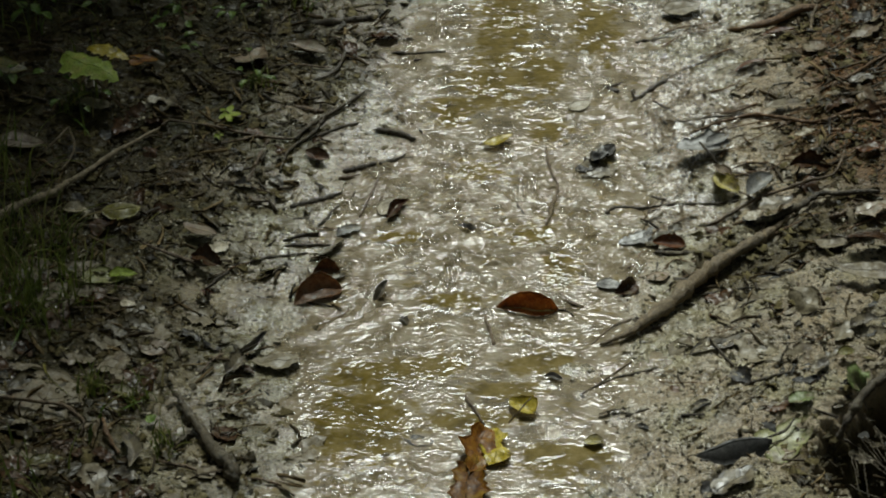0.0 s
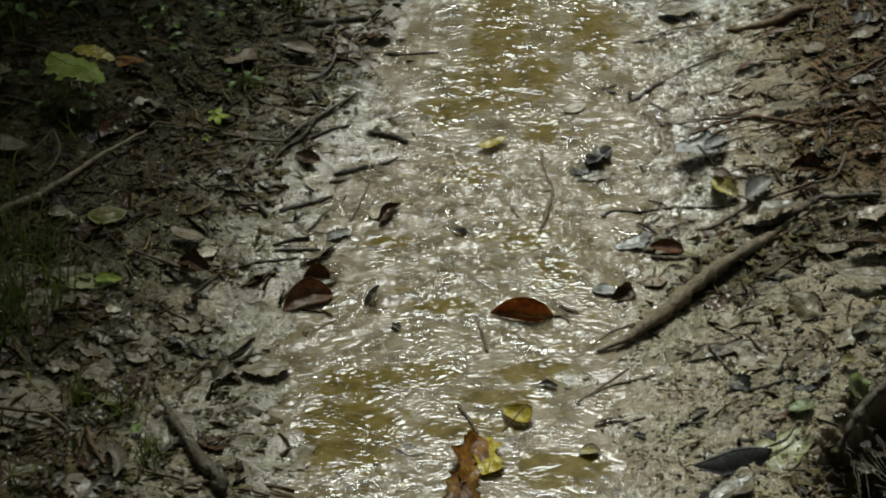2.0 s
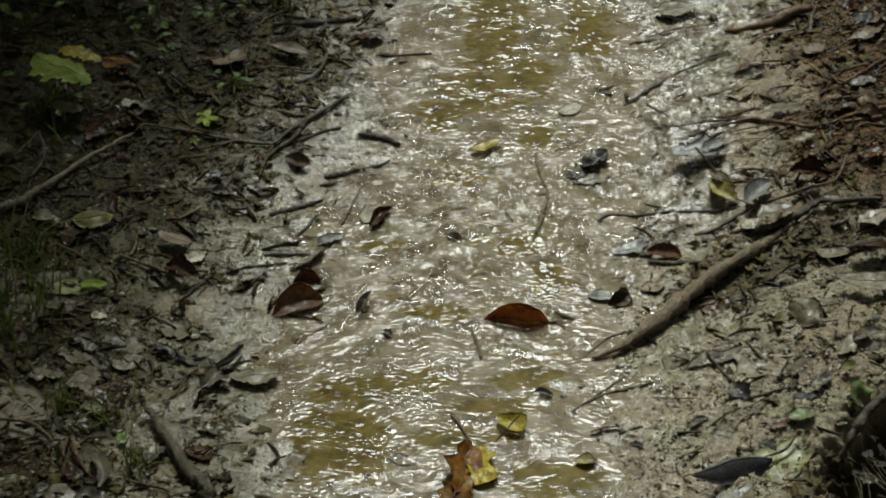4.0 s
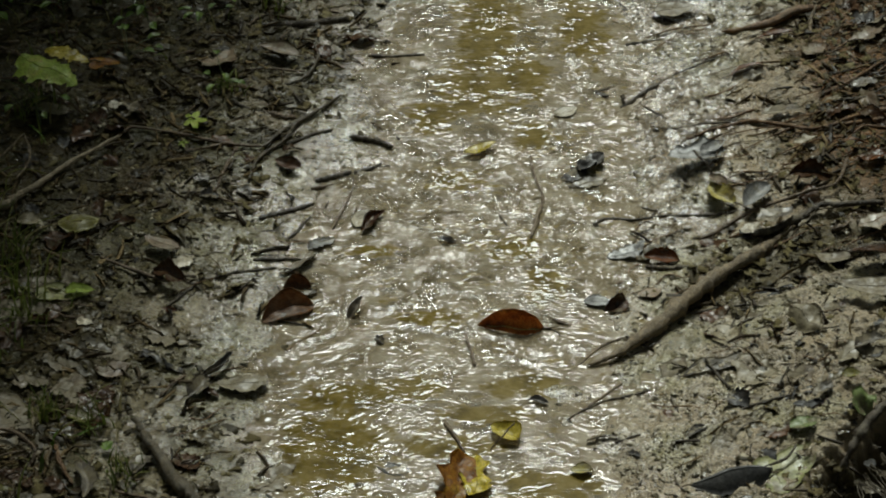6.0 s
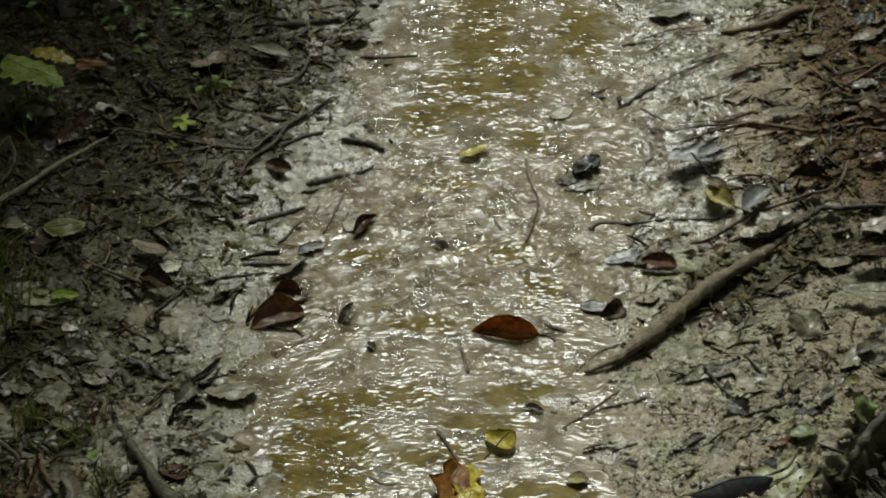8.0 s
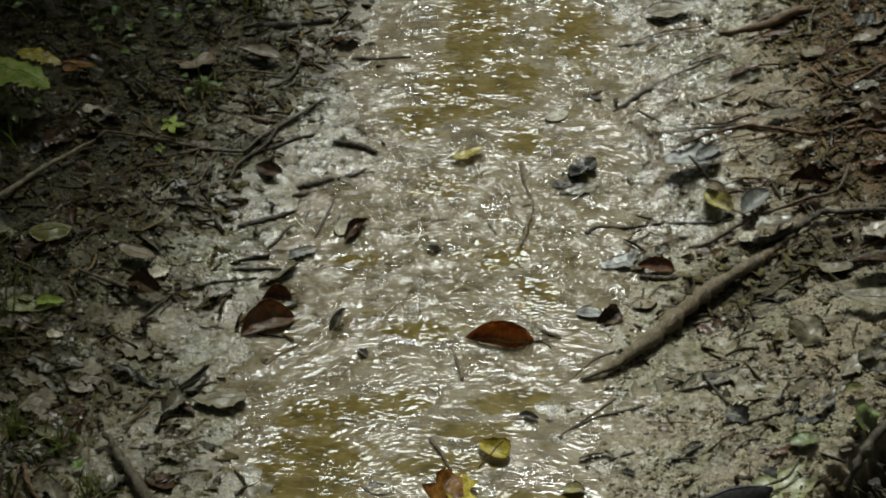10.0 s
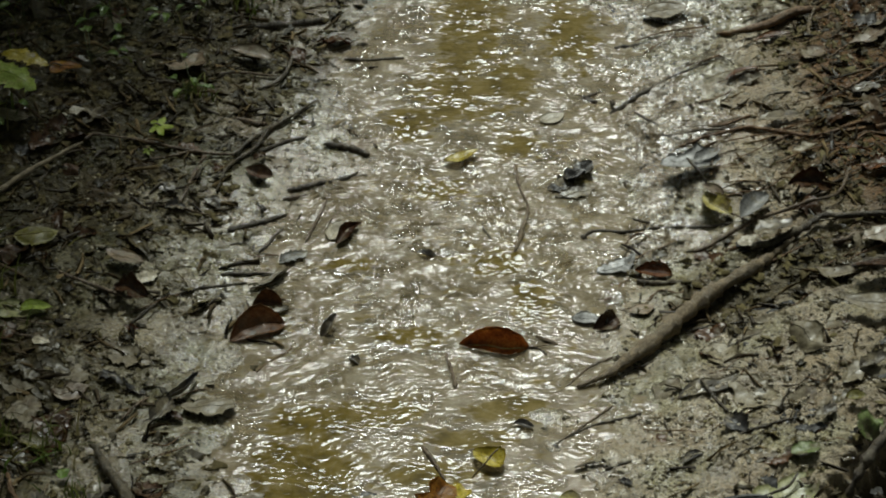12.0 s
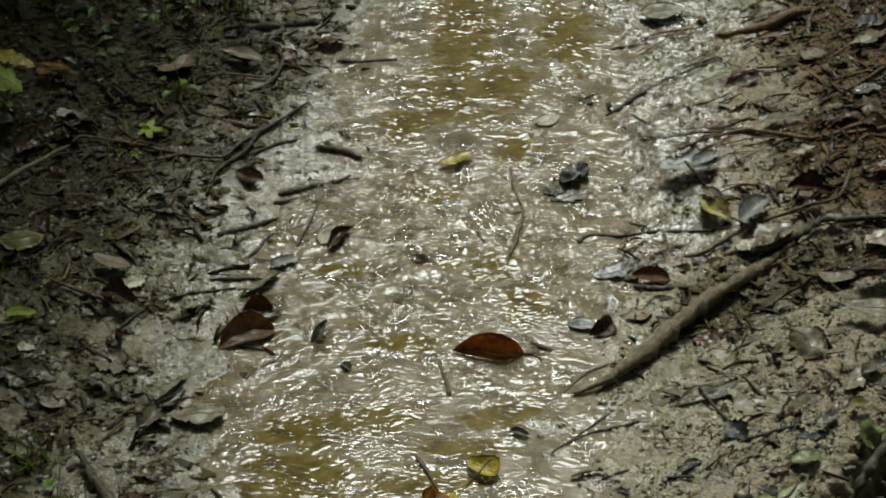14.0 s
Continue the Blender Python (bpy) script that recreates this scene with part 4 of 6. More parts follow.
leaf(-0.510, -0.331, 0.046, 0.027, 24, CLAY_LEAF, "clay-grey leaf in the litter", stalk=0.1, lift=0.006, ragged=0.26, crumple=0.0035, cut=0.35)
leaf(-0.451, -0.351, 0.071, 0.039, -22, CLAY_LEAF, "leaf pressed flat in the litter", stalk=0.1, lift=0.004, ragged=0.26, crumple=0.0035, cut=0.35)
leaf(-0.412, -0.292, 0.045, 0.027, 20, TAN_LEAF, "leaf pressed flat in the litter", stalk=0.1, lift=0.004, ragged=0.26, crumple=0.0035, cut=0.35)
leaf(-0.477, -0.290, 0.048, 0.024, -5, CLAY_LEAF, "leaf pressed flat in the litter", stalk=0.1, lift=0.004, ragged=0.26, crumple=0.0035, cut=0.35)
leaf(-0.520, -0.564, 0.054, 0.016, 25, OLIVE_LEAF, "dull green narrow leaf bent over litter", stalk=0.2, lift=0.018, arch=0.008, rest=False, ragged=0.26, crumple=0.0035, cut=0.35)
leaf(-0.453, -0.530, 0.028, 0.020, -8, BROWN_LEAF, "flat brown leaf on the litter", stalk=0, lift=0.008, ragged=0.26, crumple=0.0035, cut=0.35)
leaf(-0.420, -0.524, 0.066, 0.028, -81, GREY_LEAF, "grey folded leaf standing in litter", near=30, far=20, stalk=0.1, lift=0.012, rest=False, ragged=0.26, crumple=0.0035, cut=0.35)
leaf(-0.359, -0.477, 0.040, 0.024, 58, GREY_LEAF, "pale blue-grey leaf on the litter", near=12, far=10, stalk=0, lift=0.008, ragged=0.26, crumple=0.0035, cut=0.35)
leaf(-0.402, -0.448, 0.017, 0.016, 56, GREEN_LEAF, "tiny teal-green leaf in the litter", near=10, far=10, stalk=0, lift=0.012, ragged=0.26, crumple=0.0035, cut=0.35)
leaf(-0.202, -0.481, 0.069, 0.038, 49, CLAY_LEAF, "leaf buried under a skin of clay at the water edge", near=-5, far=-4, stalk=0, lift=0.002, ragged=0.32, crumple=0.004, cut=0.4)
leaf(-0.440, -0.396, 0.037, 0.022, -12, OLIVE_LEAF, "dull olive leaf under grass blades", stalk=0, lift=0.008)
leaf(-0.336, 0.126, 0.025, 0.020, -140, GREY_LEAF, "slick leaf on the bank", stalk=0, lift=0.008, ragged=0.26, crumple=0.0035, cut=0.35)
leaf(-0.276, 0.114, 0.028, 0.019, -50, GREY_LEAF, "slick leaf on the bank", stalk=0, lift=0.004, ragged=0.26, crumple=0.0035, cut=0.35)
leaf(-0.514, -0.196, 0.028, 0.019, 25, CLAY_LEAF, "pale leaf scrap on the shaded bank", stalk=0, lift=0.01, ragged=0.26, crumple=0.0035, cut=0.35)
leaf(-0.456, -0.216, 0.025, 0.015, -26, CREAM_LEAF, "pale scrap on the shaded bank", stalk=0, lift=0.008, ragged=0.26, crumple=0.0035, cut=0.35)
leaf(-0.354, -0.170, 0.020, 0.010, -8, RED_LEAF, "dark red scrap on the bank", stalk=0, lift=0.006, near=15, far=15, ragged=0.26, crumple=0.0035, cut=0.35)
leaf(-0.605, -0.247, 0.027, 0.016, 45, RED_LEAF, "dark leaf in deep shade", stalk=0, lift=0.008)
leaf(-0.321, -0.540, 0.038, 0.023, 42, CLAY_LEAF, "clay-grey leaf on the litter", stalk=0, lift=0.006, ragged=0.26, crumple=0.0035, cut=0.35)
leaf(-0.423, -0.564, 0.041, 0.025, -3, GREY_LEAF, "flat grey leaf on the litter", stalk=0, lift=0.006, ragged=0.26, crumple=0.0035, cut=0.35)

# sticks and roots
stick([(0.178, -0.263), (0.203, -0.253), (0.225, -0.238), (0.259, -0.208), (0.297, -0.165), (0.337, -0.118), (0.376, -0.084), (0.411, -0.063), (0.434, -0.034), (0.463, -0.006)], (0.0038, 0.0068, 0.0105, 0.0166, 0.0196, 0.0196, 0.0181, 0.0151, 0.0098, 0.0038), PALE_BARK, "thick mud-stained stick lying up the bank", name='branch', category='branch', group='', sunk=0.05, knots=1, steps=8, sides=16, bend=0.012, ups=[0.001, 0.003, 0.004, 0.005, 0.006, 0.006, 0.005, 0.004, 0.003, 0.003])
stick([(0.347, -0.086), (0.320, -0.109), (0.293, -0.137)], (0.0030, 0.0038, 0.0023), BROWN_BARK, "thin peeling strip along a thick stick", ups=[0.006, 0.004, 0.0])
stick([(0.428, -0.049), (0.399, -0.076), (0.377, -0.088)], (0.0030, 0.0030, 0.0023), PALE_BARK, "thin pale twig beside a thick stick")
stick([(0.224, -0.204), (0.194, -0.225), (0.165, -0.262)], (0.0023, 0.0030, 0.0023), BROWN_BARK, "fine curved rootlet at the end of a stick")
stick([(0.276, -0.217), (0.251, -0.230), (0.230, -0.249)], (0.0038, 0.0038, 0.0023), DARK_BARK, "short dark twig under a thick stick")
stick([(0.395, -0.009), (0.416, -0.010), (0.449, -0.001), (0.478, 0.015), (0.498, 0.024), (0.534, 0.021), (0.584, 0.019)], (0.0056, 0.0092, 0.0100, 0.0084, 0.0072, 0.0080, 0.0080), DARK_BARK, "dark split root running along the bank", name='root', category='root', group='exposed roots', sunk=0.1, knots=3, ups=[0.0, 0.004, 0.005, 0.006, 0.006, 0.006, 0.006])
stick([(0.486, -0.083), (0.521, -0.083), (0.543, -0.078), (0.572, -0.070)], (0.0045, 0.0075, 0.0090, 0.0090), DARK_BARK, "dark root edge in the litter", name='root', category='root', group='exposed roots', ups=[0.002, 0.005, 0.006, 0.006])
stick([(0.507, -0.022), (0.536, -0.022), (0.582, -0.002)], (0.0060, 0.0075, 0.0060), BROWN_BARK, "grey-brown root in the litter", name='root', category='root', group='exposed roots', ups=[0.004, 0.006, 0.006])
stick([(0.352, -0.204), (0.381, -0.192), (0.417, -0.186)], (0.0030, 0.0038, 0.0023), DARK_BARK, "thin dark twig on the clay")
stick([(0.302, -0.161), (0.335, -0.155), (0.370, -0.157), (0.391, -0.160)], (0.0038, 0.0038, 0.0030, 0.0023), DARK_BARK, "thin dark twig by a thick stick")
stick([(0.419, -0.316), (0.413, -0.326), (0.407, -0.339)], (0.0038, 0.0030, 0.0023), DARK_BARK, "thin dark twig standing in the clay", ups=[0.014, 0.008, 0.0])
stick([(0.600, -0.325), (0.532, -0.403), (0.500, -0.433), (0.478, -0.463), (0.462, -0.480)], (0.013, 0.012, 0.0115, 0.0098, 0.005), DARK_BARK, "dark root arching out of the bank", name='root', category='root', group='exposed roots', ups=[0.002, 0.061, 0.055, 0.03, -0.004])
stick([(0.201, 0.046), (0.217, 0.064), (0.256, 0.062), (0.312, 0.060), (0.384, 0.050), (0.425, 0.050)], (0.0078, 0.0046, 0.0039, 0.0039, 0.0032, 0.0026), DARK_BARK, "thin dark twig lying on pale mud", snag=0.02)
stick([(0.338, 0.005), (0.381, 0.021), (0.424, 0.044), (0.479, 0.058), (0.523, 0.065), (0.546, 0.113)], (0.0044, 0.0055, 0.0049, 0.0049, 0.0044, 0.0033), BROWN_BARK, "crooked dark twig across the litter", ups=[0, 0.004, 0.008, 0.01, 0.012, 0.02], snag=0.03)
stick([(0.251, 0.350), (0.284, 0.382), (0.315, 0.400)], (0.0065, 0.0075, 0.0056), DARK_BARK, "short dark stick on pale mud")
stick([(0.270, 0.530), (0.294, 0.537), (0.324, 0.546)], (0.0055, 0.0045, 0.0036), DARK_BARK, "thin dark twig on pale mud", snag=0.015)
stick([(0.419, 0.559), (0.466, 0.544), (0.519, 0.569), (0.569, 0.579)], (0.0036, 0.0109, 0.0127, 0.0109), ROOT_BARK, "rusty brown root on the far bank", name='root', category='root', group='exposed roots', ups=[0, 0.004, 0.006, 0.004])
stick([(0.544, 0.506), (0.549, 0.537), (0.559, 0.559)], (0.0045, 0.0054, 0.0045), PALE_BARK, "pale twig sticking up by a root", ups=[0, 0.012, 0.02])
stick([(0.339, 0.244), (0.378, 0.263), (0.430, 0.277), (0.474, 0.254), (0.525, 0.227), (0.576, 0.240), (0.645, 0.256)], (0.0030, 0.0045, 0.0052, 0.0058, 0.0056, 0.0056, 0.0056), ROOT_BARK, "rusty root winding through the litter", name='root', category='root', group='exposed roots', ups=[0, 0.004, 0.006])
stick([(0.516, 0.223), (0.550, 0.230), (0.599, 0.228), (0.643, 0.243)], (0.0035, 0.0044, 0.0053, 0.0053), ROOT_BARK, "thin rusty root on the litter", name='root', category='root', group='exposed roots', ups=[0, 0.006])
stick([(0.541, 0.323), (0.573, 0.338), (0.610, 0.366), (0.657, 0.394)], (0.0034, 0.0043, 0.0051, 0.0051), ROOT_BARK, "thin rusty root on the litter", name='root', category='root', group='exposed roots', ups=[0, 0.006])
stick([(0.533, 0.292), (0.575, 0.293), (0.642, 0.289)], (0.0034, 0.0042, 0.0050), DARK_BARK, "thin dark root on the litter", name='root', category='root', group='exposed roots', ups=[0, 0.006])
stick([(0.340, 0.158), (0.356, 0.136), (0.364, 0.125)], (0.0033, 0.0033, 0.0033), DARK_BARK, "twig lying over a grey leaf", ups=[0.03, 0.022, 0.01])
stick([(0.347, 0.237), (0.356, 0.253)], (0.0034, 0.0025), BROWN_BARK, "thin brown twig standing upright", ups=[0.006, 0.012])
stick([(0.373, 0.160), (0.389, 0.211)], (0.0034, 0.0025), BROWN_BARK, "thin brown twig standing upright", ups=[0.014, 0.024])
stick([(-0.661, -0.060), (-0.614, -0.012), (-0.582, 0.018), (-0.572, 0.036), (-0.514, 0.113), (-0.452, 0.197)], (0.0119, 0.0111, 0.0095, 0.0087, 0.0071, 0.0047), BLEACHED_BARK, "long pale brown stick on the shaded bank", group='twigs on the mud', ups=[0.01, 0.01, 0.01, 0.012, 0.012, 0.01], sunk=0.1, steps=10, snag=0.03, rigid=True)
stick([(-0.452, 0.208), (-0.432, 0.224), (-0.361, 0.220), (-0.298, 0.219), (-0.256, 0.223)], (0.0037, 0.0037, 0.0045, 0.0045, 0.0037), BROWN_BARK, "dark twig running down the bank", ups=[0.008, 0.006, 0.004, 0.003])
stick([(-0.256, 0.221), (-0.233, 0.258), (-0.191, 0.315), (-0.152, 0.376)], (0.0047, 0.0053, 0.0053, 0.0040), OLIVE_BARK, "dark forked twig on the bank", ups=[0.004, 0.004, 0.003], snag=0.03)
stick([(-0.294, 0.223), (-0.306, 0.166), (-0.318, 0.104)], (0.0043, 0.0051, 0.0043), BROWN_BARK, "short brown twig on the bank")
stick([(-0.300, 0.225), (-0.332, 0.202), (-0.365, 0.182)], (0.0033, 0.0042, 0.0033), BROWN_BARK, "short brown twig on the bank", ups=[0.004])
stick([(-0.234, 0.397), (-0.203, 0.422), (-0.191, 0.473), (-0.199, 0.522)], (0.0040, 0.0053, 0.0047, 0.0033), OLIVE_BARK, "crooked dark twig on the bank", ups=[0, 0.006, 0.004], snag=0.02)
stick([(-0.207, 0.307), (-0.229, 0.240), (-0.260, 0.194), (-0.273, 0.136)], (0.0037, 0.0049, 0.0043, 0.0037), OLIVE_BARK, "crooked dark twig on the bank", ups=[0.004, 0.004])
stick([(-0.225, 0.236), (-0.193, 0.263), (-0.163, 0.283)], (0.0059, 0.0065, 0.0044), DARK_BARK, "dark sodden stick by the water")
stick([(-0.138, 0.265), (-0.107, 0.261), (-0.076, 0.241)], (0.0062, 0.0075, 0.0069), DARK_BARK, "short dark stick at the water edge", ups=[0.003])
stick([(-0.183, 0.157), (-0.155, 0.170), (-0.132, 0.183)], (0.0072, 0.0087, 0.0058), DARK_BARK, "dark sodden stick at the water edge")
stick([(-0.129, 0.178), (-0.111, 0.186), (-0.091, 0.204)], (0.0067, 0.0067, 0.0042), DARK_BARK, "dark sodden twig at the water edge")
stick([(-0.187, 0.135), (-0.155, 0.149)], (0.0050, 0.0042), BROWN_BARK, "short brown twig on wet mud")
stick([(-0.255, 0.060), (-0.220, 0.075), (-0.181, 0.100)], (0.0074, 0.0074, 0.0049), DARK_BARK, "short dark stick on grey mud")
stick([(-0.212, 0.016), (-0.199, 0.039), (-0.184, 0.070)], (0.0049, 0.0049, 0.0032), DARK_BARK, "short dark twig on grey mud")
stick([(-0.154, 0.039), (-0.141, 0.088), (-0.129, 0.142)], (0.0033, 0.0033, 0.0025), BROWN_BARK, "thin twig at the water edge")
stick([(-0.128, 0.056), (-0.124, 0.085), (-0.114, 0.109)], (0.0033, 0.0033, 0.0025), BROWN_BARK, "thin twig at the water edge")
stick([(-0.319, -0.094), (-0.283, -0.078), (-0.244, -0.063), (-0.223, -0.054)], (0.0031, 0.0039, 0.0039, 0.0031), DARK_BARK, "thin dark twig on grey mud", snag=0.02)
stick([(-0.255, -0.045), (-0.223, -0.037), (-0.192, -0.031)], (0.0048, 0.0040, 0.0032), DARK_BARK, "thin dark twig on grey mud")
stick([(-0.357, -0.155), (-0.335, -0.122), (-0.315, -0.089)], (0.0047, 0.0047, 0.0031), DARK_BARK, "dark twig on the bank")
stick([(-0.450, -0.080), (-0.408, -0.107), (-0.358, -0.117)], (0.0039, 0.0046, 0.0039), BROWN_BARK, "brown twig on the bank", ups=[0.008, 0.006])
stick([(-0.381, -0.390), (-0.353, -0.444), (-0.318, -0.506), (-0.286, -0.556)], (0.0058, 0.0101, 0.0159, 0.0187), OLIVE_BARK, "stout dark brown stick pointing into the mud", name='branch', category='branch', group='', sunk=0.2, steps=10, sides=12, ups=[0.01, 0.008, 0.004], rigid=True)
stick([(-0.598, -0.441), (-0.550, -0.443), (-0.512, -0.448), (-0.486, -0.468), (-0.487, -0.487)], (0.0049, 0.0049, 0.0049, 0.0049, 0.0035), BROWN_BARK, "bent twig over the litter", ups=[0.012, 0.012, 0.014, 0.012, 0])
stick([(-0.460, -0.467), (-0.446, -0.504), (-0.433, -0.527)], (0.0051, 0.0051, 0.0044), ROOT_BARK, "short rusty stalk in the litter", ups=[0.012, 0.01, 0.004])
stick([(-0.471, -0.506), (-0.467, -0.486), (-0.465, -0.467)], (0.0037, 0.0037, 0.0037), PALE_BARK, "pale stalk in the litter", ups=[0.004, 0.008, 0.012])
stick([(-0.417, -0.500), (-0.413, -0.484)], (0.0028, 0.0021), PALE_BARK, "pale stalk in the litter", ups=[0.012, 0.02])
stick([(0.118, 0.219), (0.122, 0.166), (0.132, 0.121), (0.129, 0.083)], (0.0025, 0.0033, 0.0033, 0.0033), BROWN_BARK, "thin twig lying in the water", sunk=0)
stick([(0.128, 0.088), (0.122, 0.052), (0.113, 0.017)], (0.0049, 0.0065, 0.0041), PALE_BARK, "pale stub of twig in the water", sunk=0)
stick([(0.073, 0.072), (0.083, 0.046)], (0.0024, 0.0024), DARK_BARK, "thin twig lying in the water", sunk=0)
stick([(0.023, -0.194), (0.030, -0.227), (0.036, -0.264)], (0.0030, 0.0038, 0.0030), BROWN_BARK, "thin twig lying in the water", sunk=0)
stick([(-0.003, -0.373), (0.009, -0.401), (0.022, -0.432)], (0.0036, 0.0043, 0.0029), BROWN_BARK, "thin twig lying in the water", sunk=0)
stick([(0.053, -0.431), (0.066, -0.426), (0.082, -0.411)], (0.0022, 0.0022, 0.0022), PALE_BARK, "pale straw across a leaf", ups=[0.004, 0.02, 0.03])
stick([(0.123, -0.184), (0.136, -0.188), (0.145, -0.199)], (0.0031, 0.0023, 0.0023), DARK_BARK, "thin twig by an arched leaf", sunk=0)
stick([(0.220, -0.143), (0.222, -0.121)], (0.0031, 0.0023), DARK_BARK, "short dark twig standing upright", ups=[0.004, 0.016])
stick([(0.323, -0.275), (0.336, -0.302), (0.349, -0.334)], (0.0038, 0.0038, 0.0030), DARK_BARK, "thin dark twig on the clay", ups=[0.006, 0.004])
stick([(0.268, -0.477), (0.277, -0.510), (0.293, -0.527)], (0.0022, 0.0022, 0.0022), DARK_BARK, "fine twig by a dark leaf")
stick([(0.243, -0.488), (0.251, -0.509), (0.270, -0.520)], (0.0021, 0.0021, 0.0021), DARK_BARK, "fine twig by a dark leaf")
stick([(0.365, -0.498), (0.399, -0.474), (0.413, -0.458)], (0.0021, 0.0035, 0.0021), DARK_BARK, "dark rotten twig on yellow leaf", ups=[0.01, 0.01])
stick([(0.343, -0.387), (0.388, -0.364), (0.422, -0.350)], (0.0029, 0.0043, 0.0036), DARK_BARK, "dark root just breaking the clay", sunk=0.4)
stick([(0.203, -0.417), (0.234, -0.405)], (0.0036, 0.0029), DARK_BARK, "dark twig in the clay")
stick([(0.160, -0.358), (0.196, -0.332), (0.232, -0.321), (0.252, -0.311)], (0.0022, 0.0030, 0.0037, 0.0037), DARK_BARK, "thin root at the water edge", sunk=0.3)
stick([(0.149, -0.368), (0.187, -0.330), (0.219, -0.297)], (0.0015, 0.0022, 0.0022), BROWN_BARK, "fine root at the water edge", sunk=0.2)
stick([(0.276, -0.328), (0.283, -0.362)], (0.0030, 0.0030), DARK_BARK, "short twig in the clay")
stick([(0.359, 0.178), (0.370, 0.128), (0.414, 0.114)], (0.0033, 0.0033, 0.0033), DARK_BARK, "dark twig under the leaf litter")
stick([(0.264, -0.049), (0.300, -0.061), (0.327, -0.059)], (0.0063, 0.0071, 0.0047), DARK_BARK, "short dark stick in the litter")
stick([(0.266, 0.093), (0.289, 0.075)], (0.0033, 0.0033), DARK_BARK, "short twig on pale mud")
stick([(-0.281, 0.552), (-0.210, 0.568), (-0.149, 0.595)], (0.0073, 0.0110, 0.0091), DARK_BARK, "dark sodden branch on the far bank")
stick([(-0.115, 0.496), (-0.077, 0.498), (-0.032, 0.502)], (0.0036, 0.0045, 0.0045), DARK_BARK, "thin dark twig by the water")
stick([(-0.263, 0.309), (-0.229, 0.307), (-0.218, 0.302)], (0.0087, 0.0095, 0.0069), BROWN_BARK, "short thick piece of twig")
stick([(-0.312, 0.330), (-0.281, 0.315)], (0.0061, 0.0043), DARK_BARK, "short dark twig on the bank")
stick([(-0.557, 0.252), (-0.529, 0.249), (-0.510, 0.249)], (0.0042, 0.0042, 0.0033), BROWN_BARK, "thin dead stem in the deep shade", ups=[0.05, 0.02, 0.0])
stick([(-0.581, 0.077), (-0.568, 0.125), (-0.580, 0.164)], (0.0032, 0.0032, 0.0024), PALE_BARK, "pale dry stem on the bank", ups=[0.004, 0.01, 0.02])
stick([(-0.610, 0.113), (-0.581, 0.162)], (0.0033, 0.0025), PALE_BARK, "pale dry stem in the shade", ups=[0.01, 0.02])
stick([(-0.540, 0.078), (-0.503, 0.108), (-0.485, 0.158)], (0.0041, 0.0041, 0.0033), DARK_BARK, "dark twig in the shade")
stick([(-0.637, -0.115), (-0.620, -0.083), (-0.599, -0.062)], (0.0038, 0.0038, 0.0030), BROWN_BARK, "brown twig in the shade")
stick([(-0.454, 0.177), (-0.440, 0.203), (-0.445, 0.218)], (0.0041, 0.0041, 0.0033), DARK_BARK, "dark twig under a longer one")

# ---- seedlings and grass on the shaded bank ----
GRASS = litter_material("grass_blades", [(0.0, (0.075, 0.10, 0.016)), (0.6, (0.16, 0.20, 0.036)), (0.9, (0.23, 0.24, 0.06)), (1.0, (0.32, 0.27, 0.13))], 0.5, 0.3)
STEM = bark_material("green_stem", (0.05, 0.07, 0.02), (0.16, 0.18, 0.07))


def seedling(x, y, tall, count, size, mat, label, lobed=False, seed=0, spread=0.05):
    """A low plant: a bent stem with a few leaves on stalks."""
    rnd = np.random.RandomState(900 + seed)
    z0 = float(soft_ground(x, y)[0])
    root = new("seedling")
    root.location = (x, y, z0)
    tagged(root, label, "plant", "seedlings on the bank")
    bow = rnd.uniform(-0.3, 0.3, 2) * tall
    line = np.array([(bow[0] * t * t, bow[1] * t * t, tall * t - 0.004) for t in np.linspace(0, 1, 8)])
    v, f = tube(line, np.linspace(0.0016, 0.0009, 8), 6, 0.1, seed)
    part("stem", v, f, STEM, root)
    for i in range(count):
        t = rnd.uniform(0.4, 1.0)
        foot = line[int(t * 7)]
        ang = rnd.uniform(0, 360)
        way = np.array((math.cos(radians(ang)), math.sin(radians(ang)), rnd.uniform(0.1, 0.5)))
        end = foot + way * spread * rnd.uniform(0.4, 1)
        v, f = tube([foot, (foot + end) / 2 + (0, 0, 0.004), end], (0.0008, 0.0007, 0.0006), 5, 0, i)
        part("leaf_stalk", v, f, STEM, root)
        if lobed:
            ob = lobed_leaf(0, 0, size * rnd.uniform(0.7, 1.1), 0, mat, "", lobes=5, deep=0.55, stalk=0, rest=False, name="blade", group="", cup=-0.15)
        else:
            ob = leaf(0, 0, size * rnd.uniform(0.7, 1.2), size * 0.6, 0, mat, "", far=10, near=10, arch=0.002, stalk=0, rest=False, name="blade", group="")
        ob.parent = root
        ob.matrix_world = Matrix.Identity(4)
        ob.matrix_basis = Matrix.Translation(end) @ pose(0, 0, 0, rnd.uniform(-15, 15), rnd.uniform(-5, 25), ang)
        for key in ("category", "label"):
            if key in ob.keys():
                del ob[key]
    return root


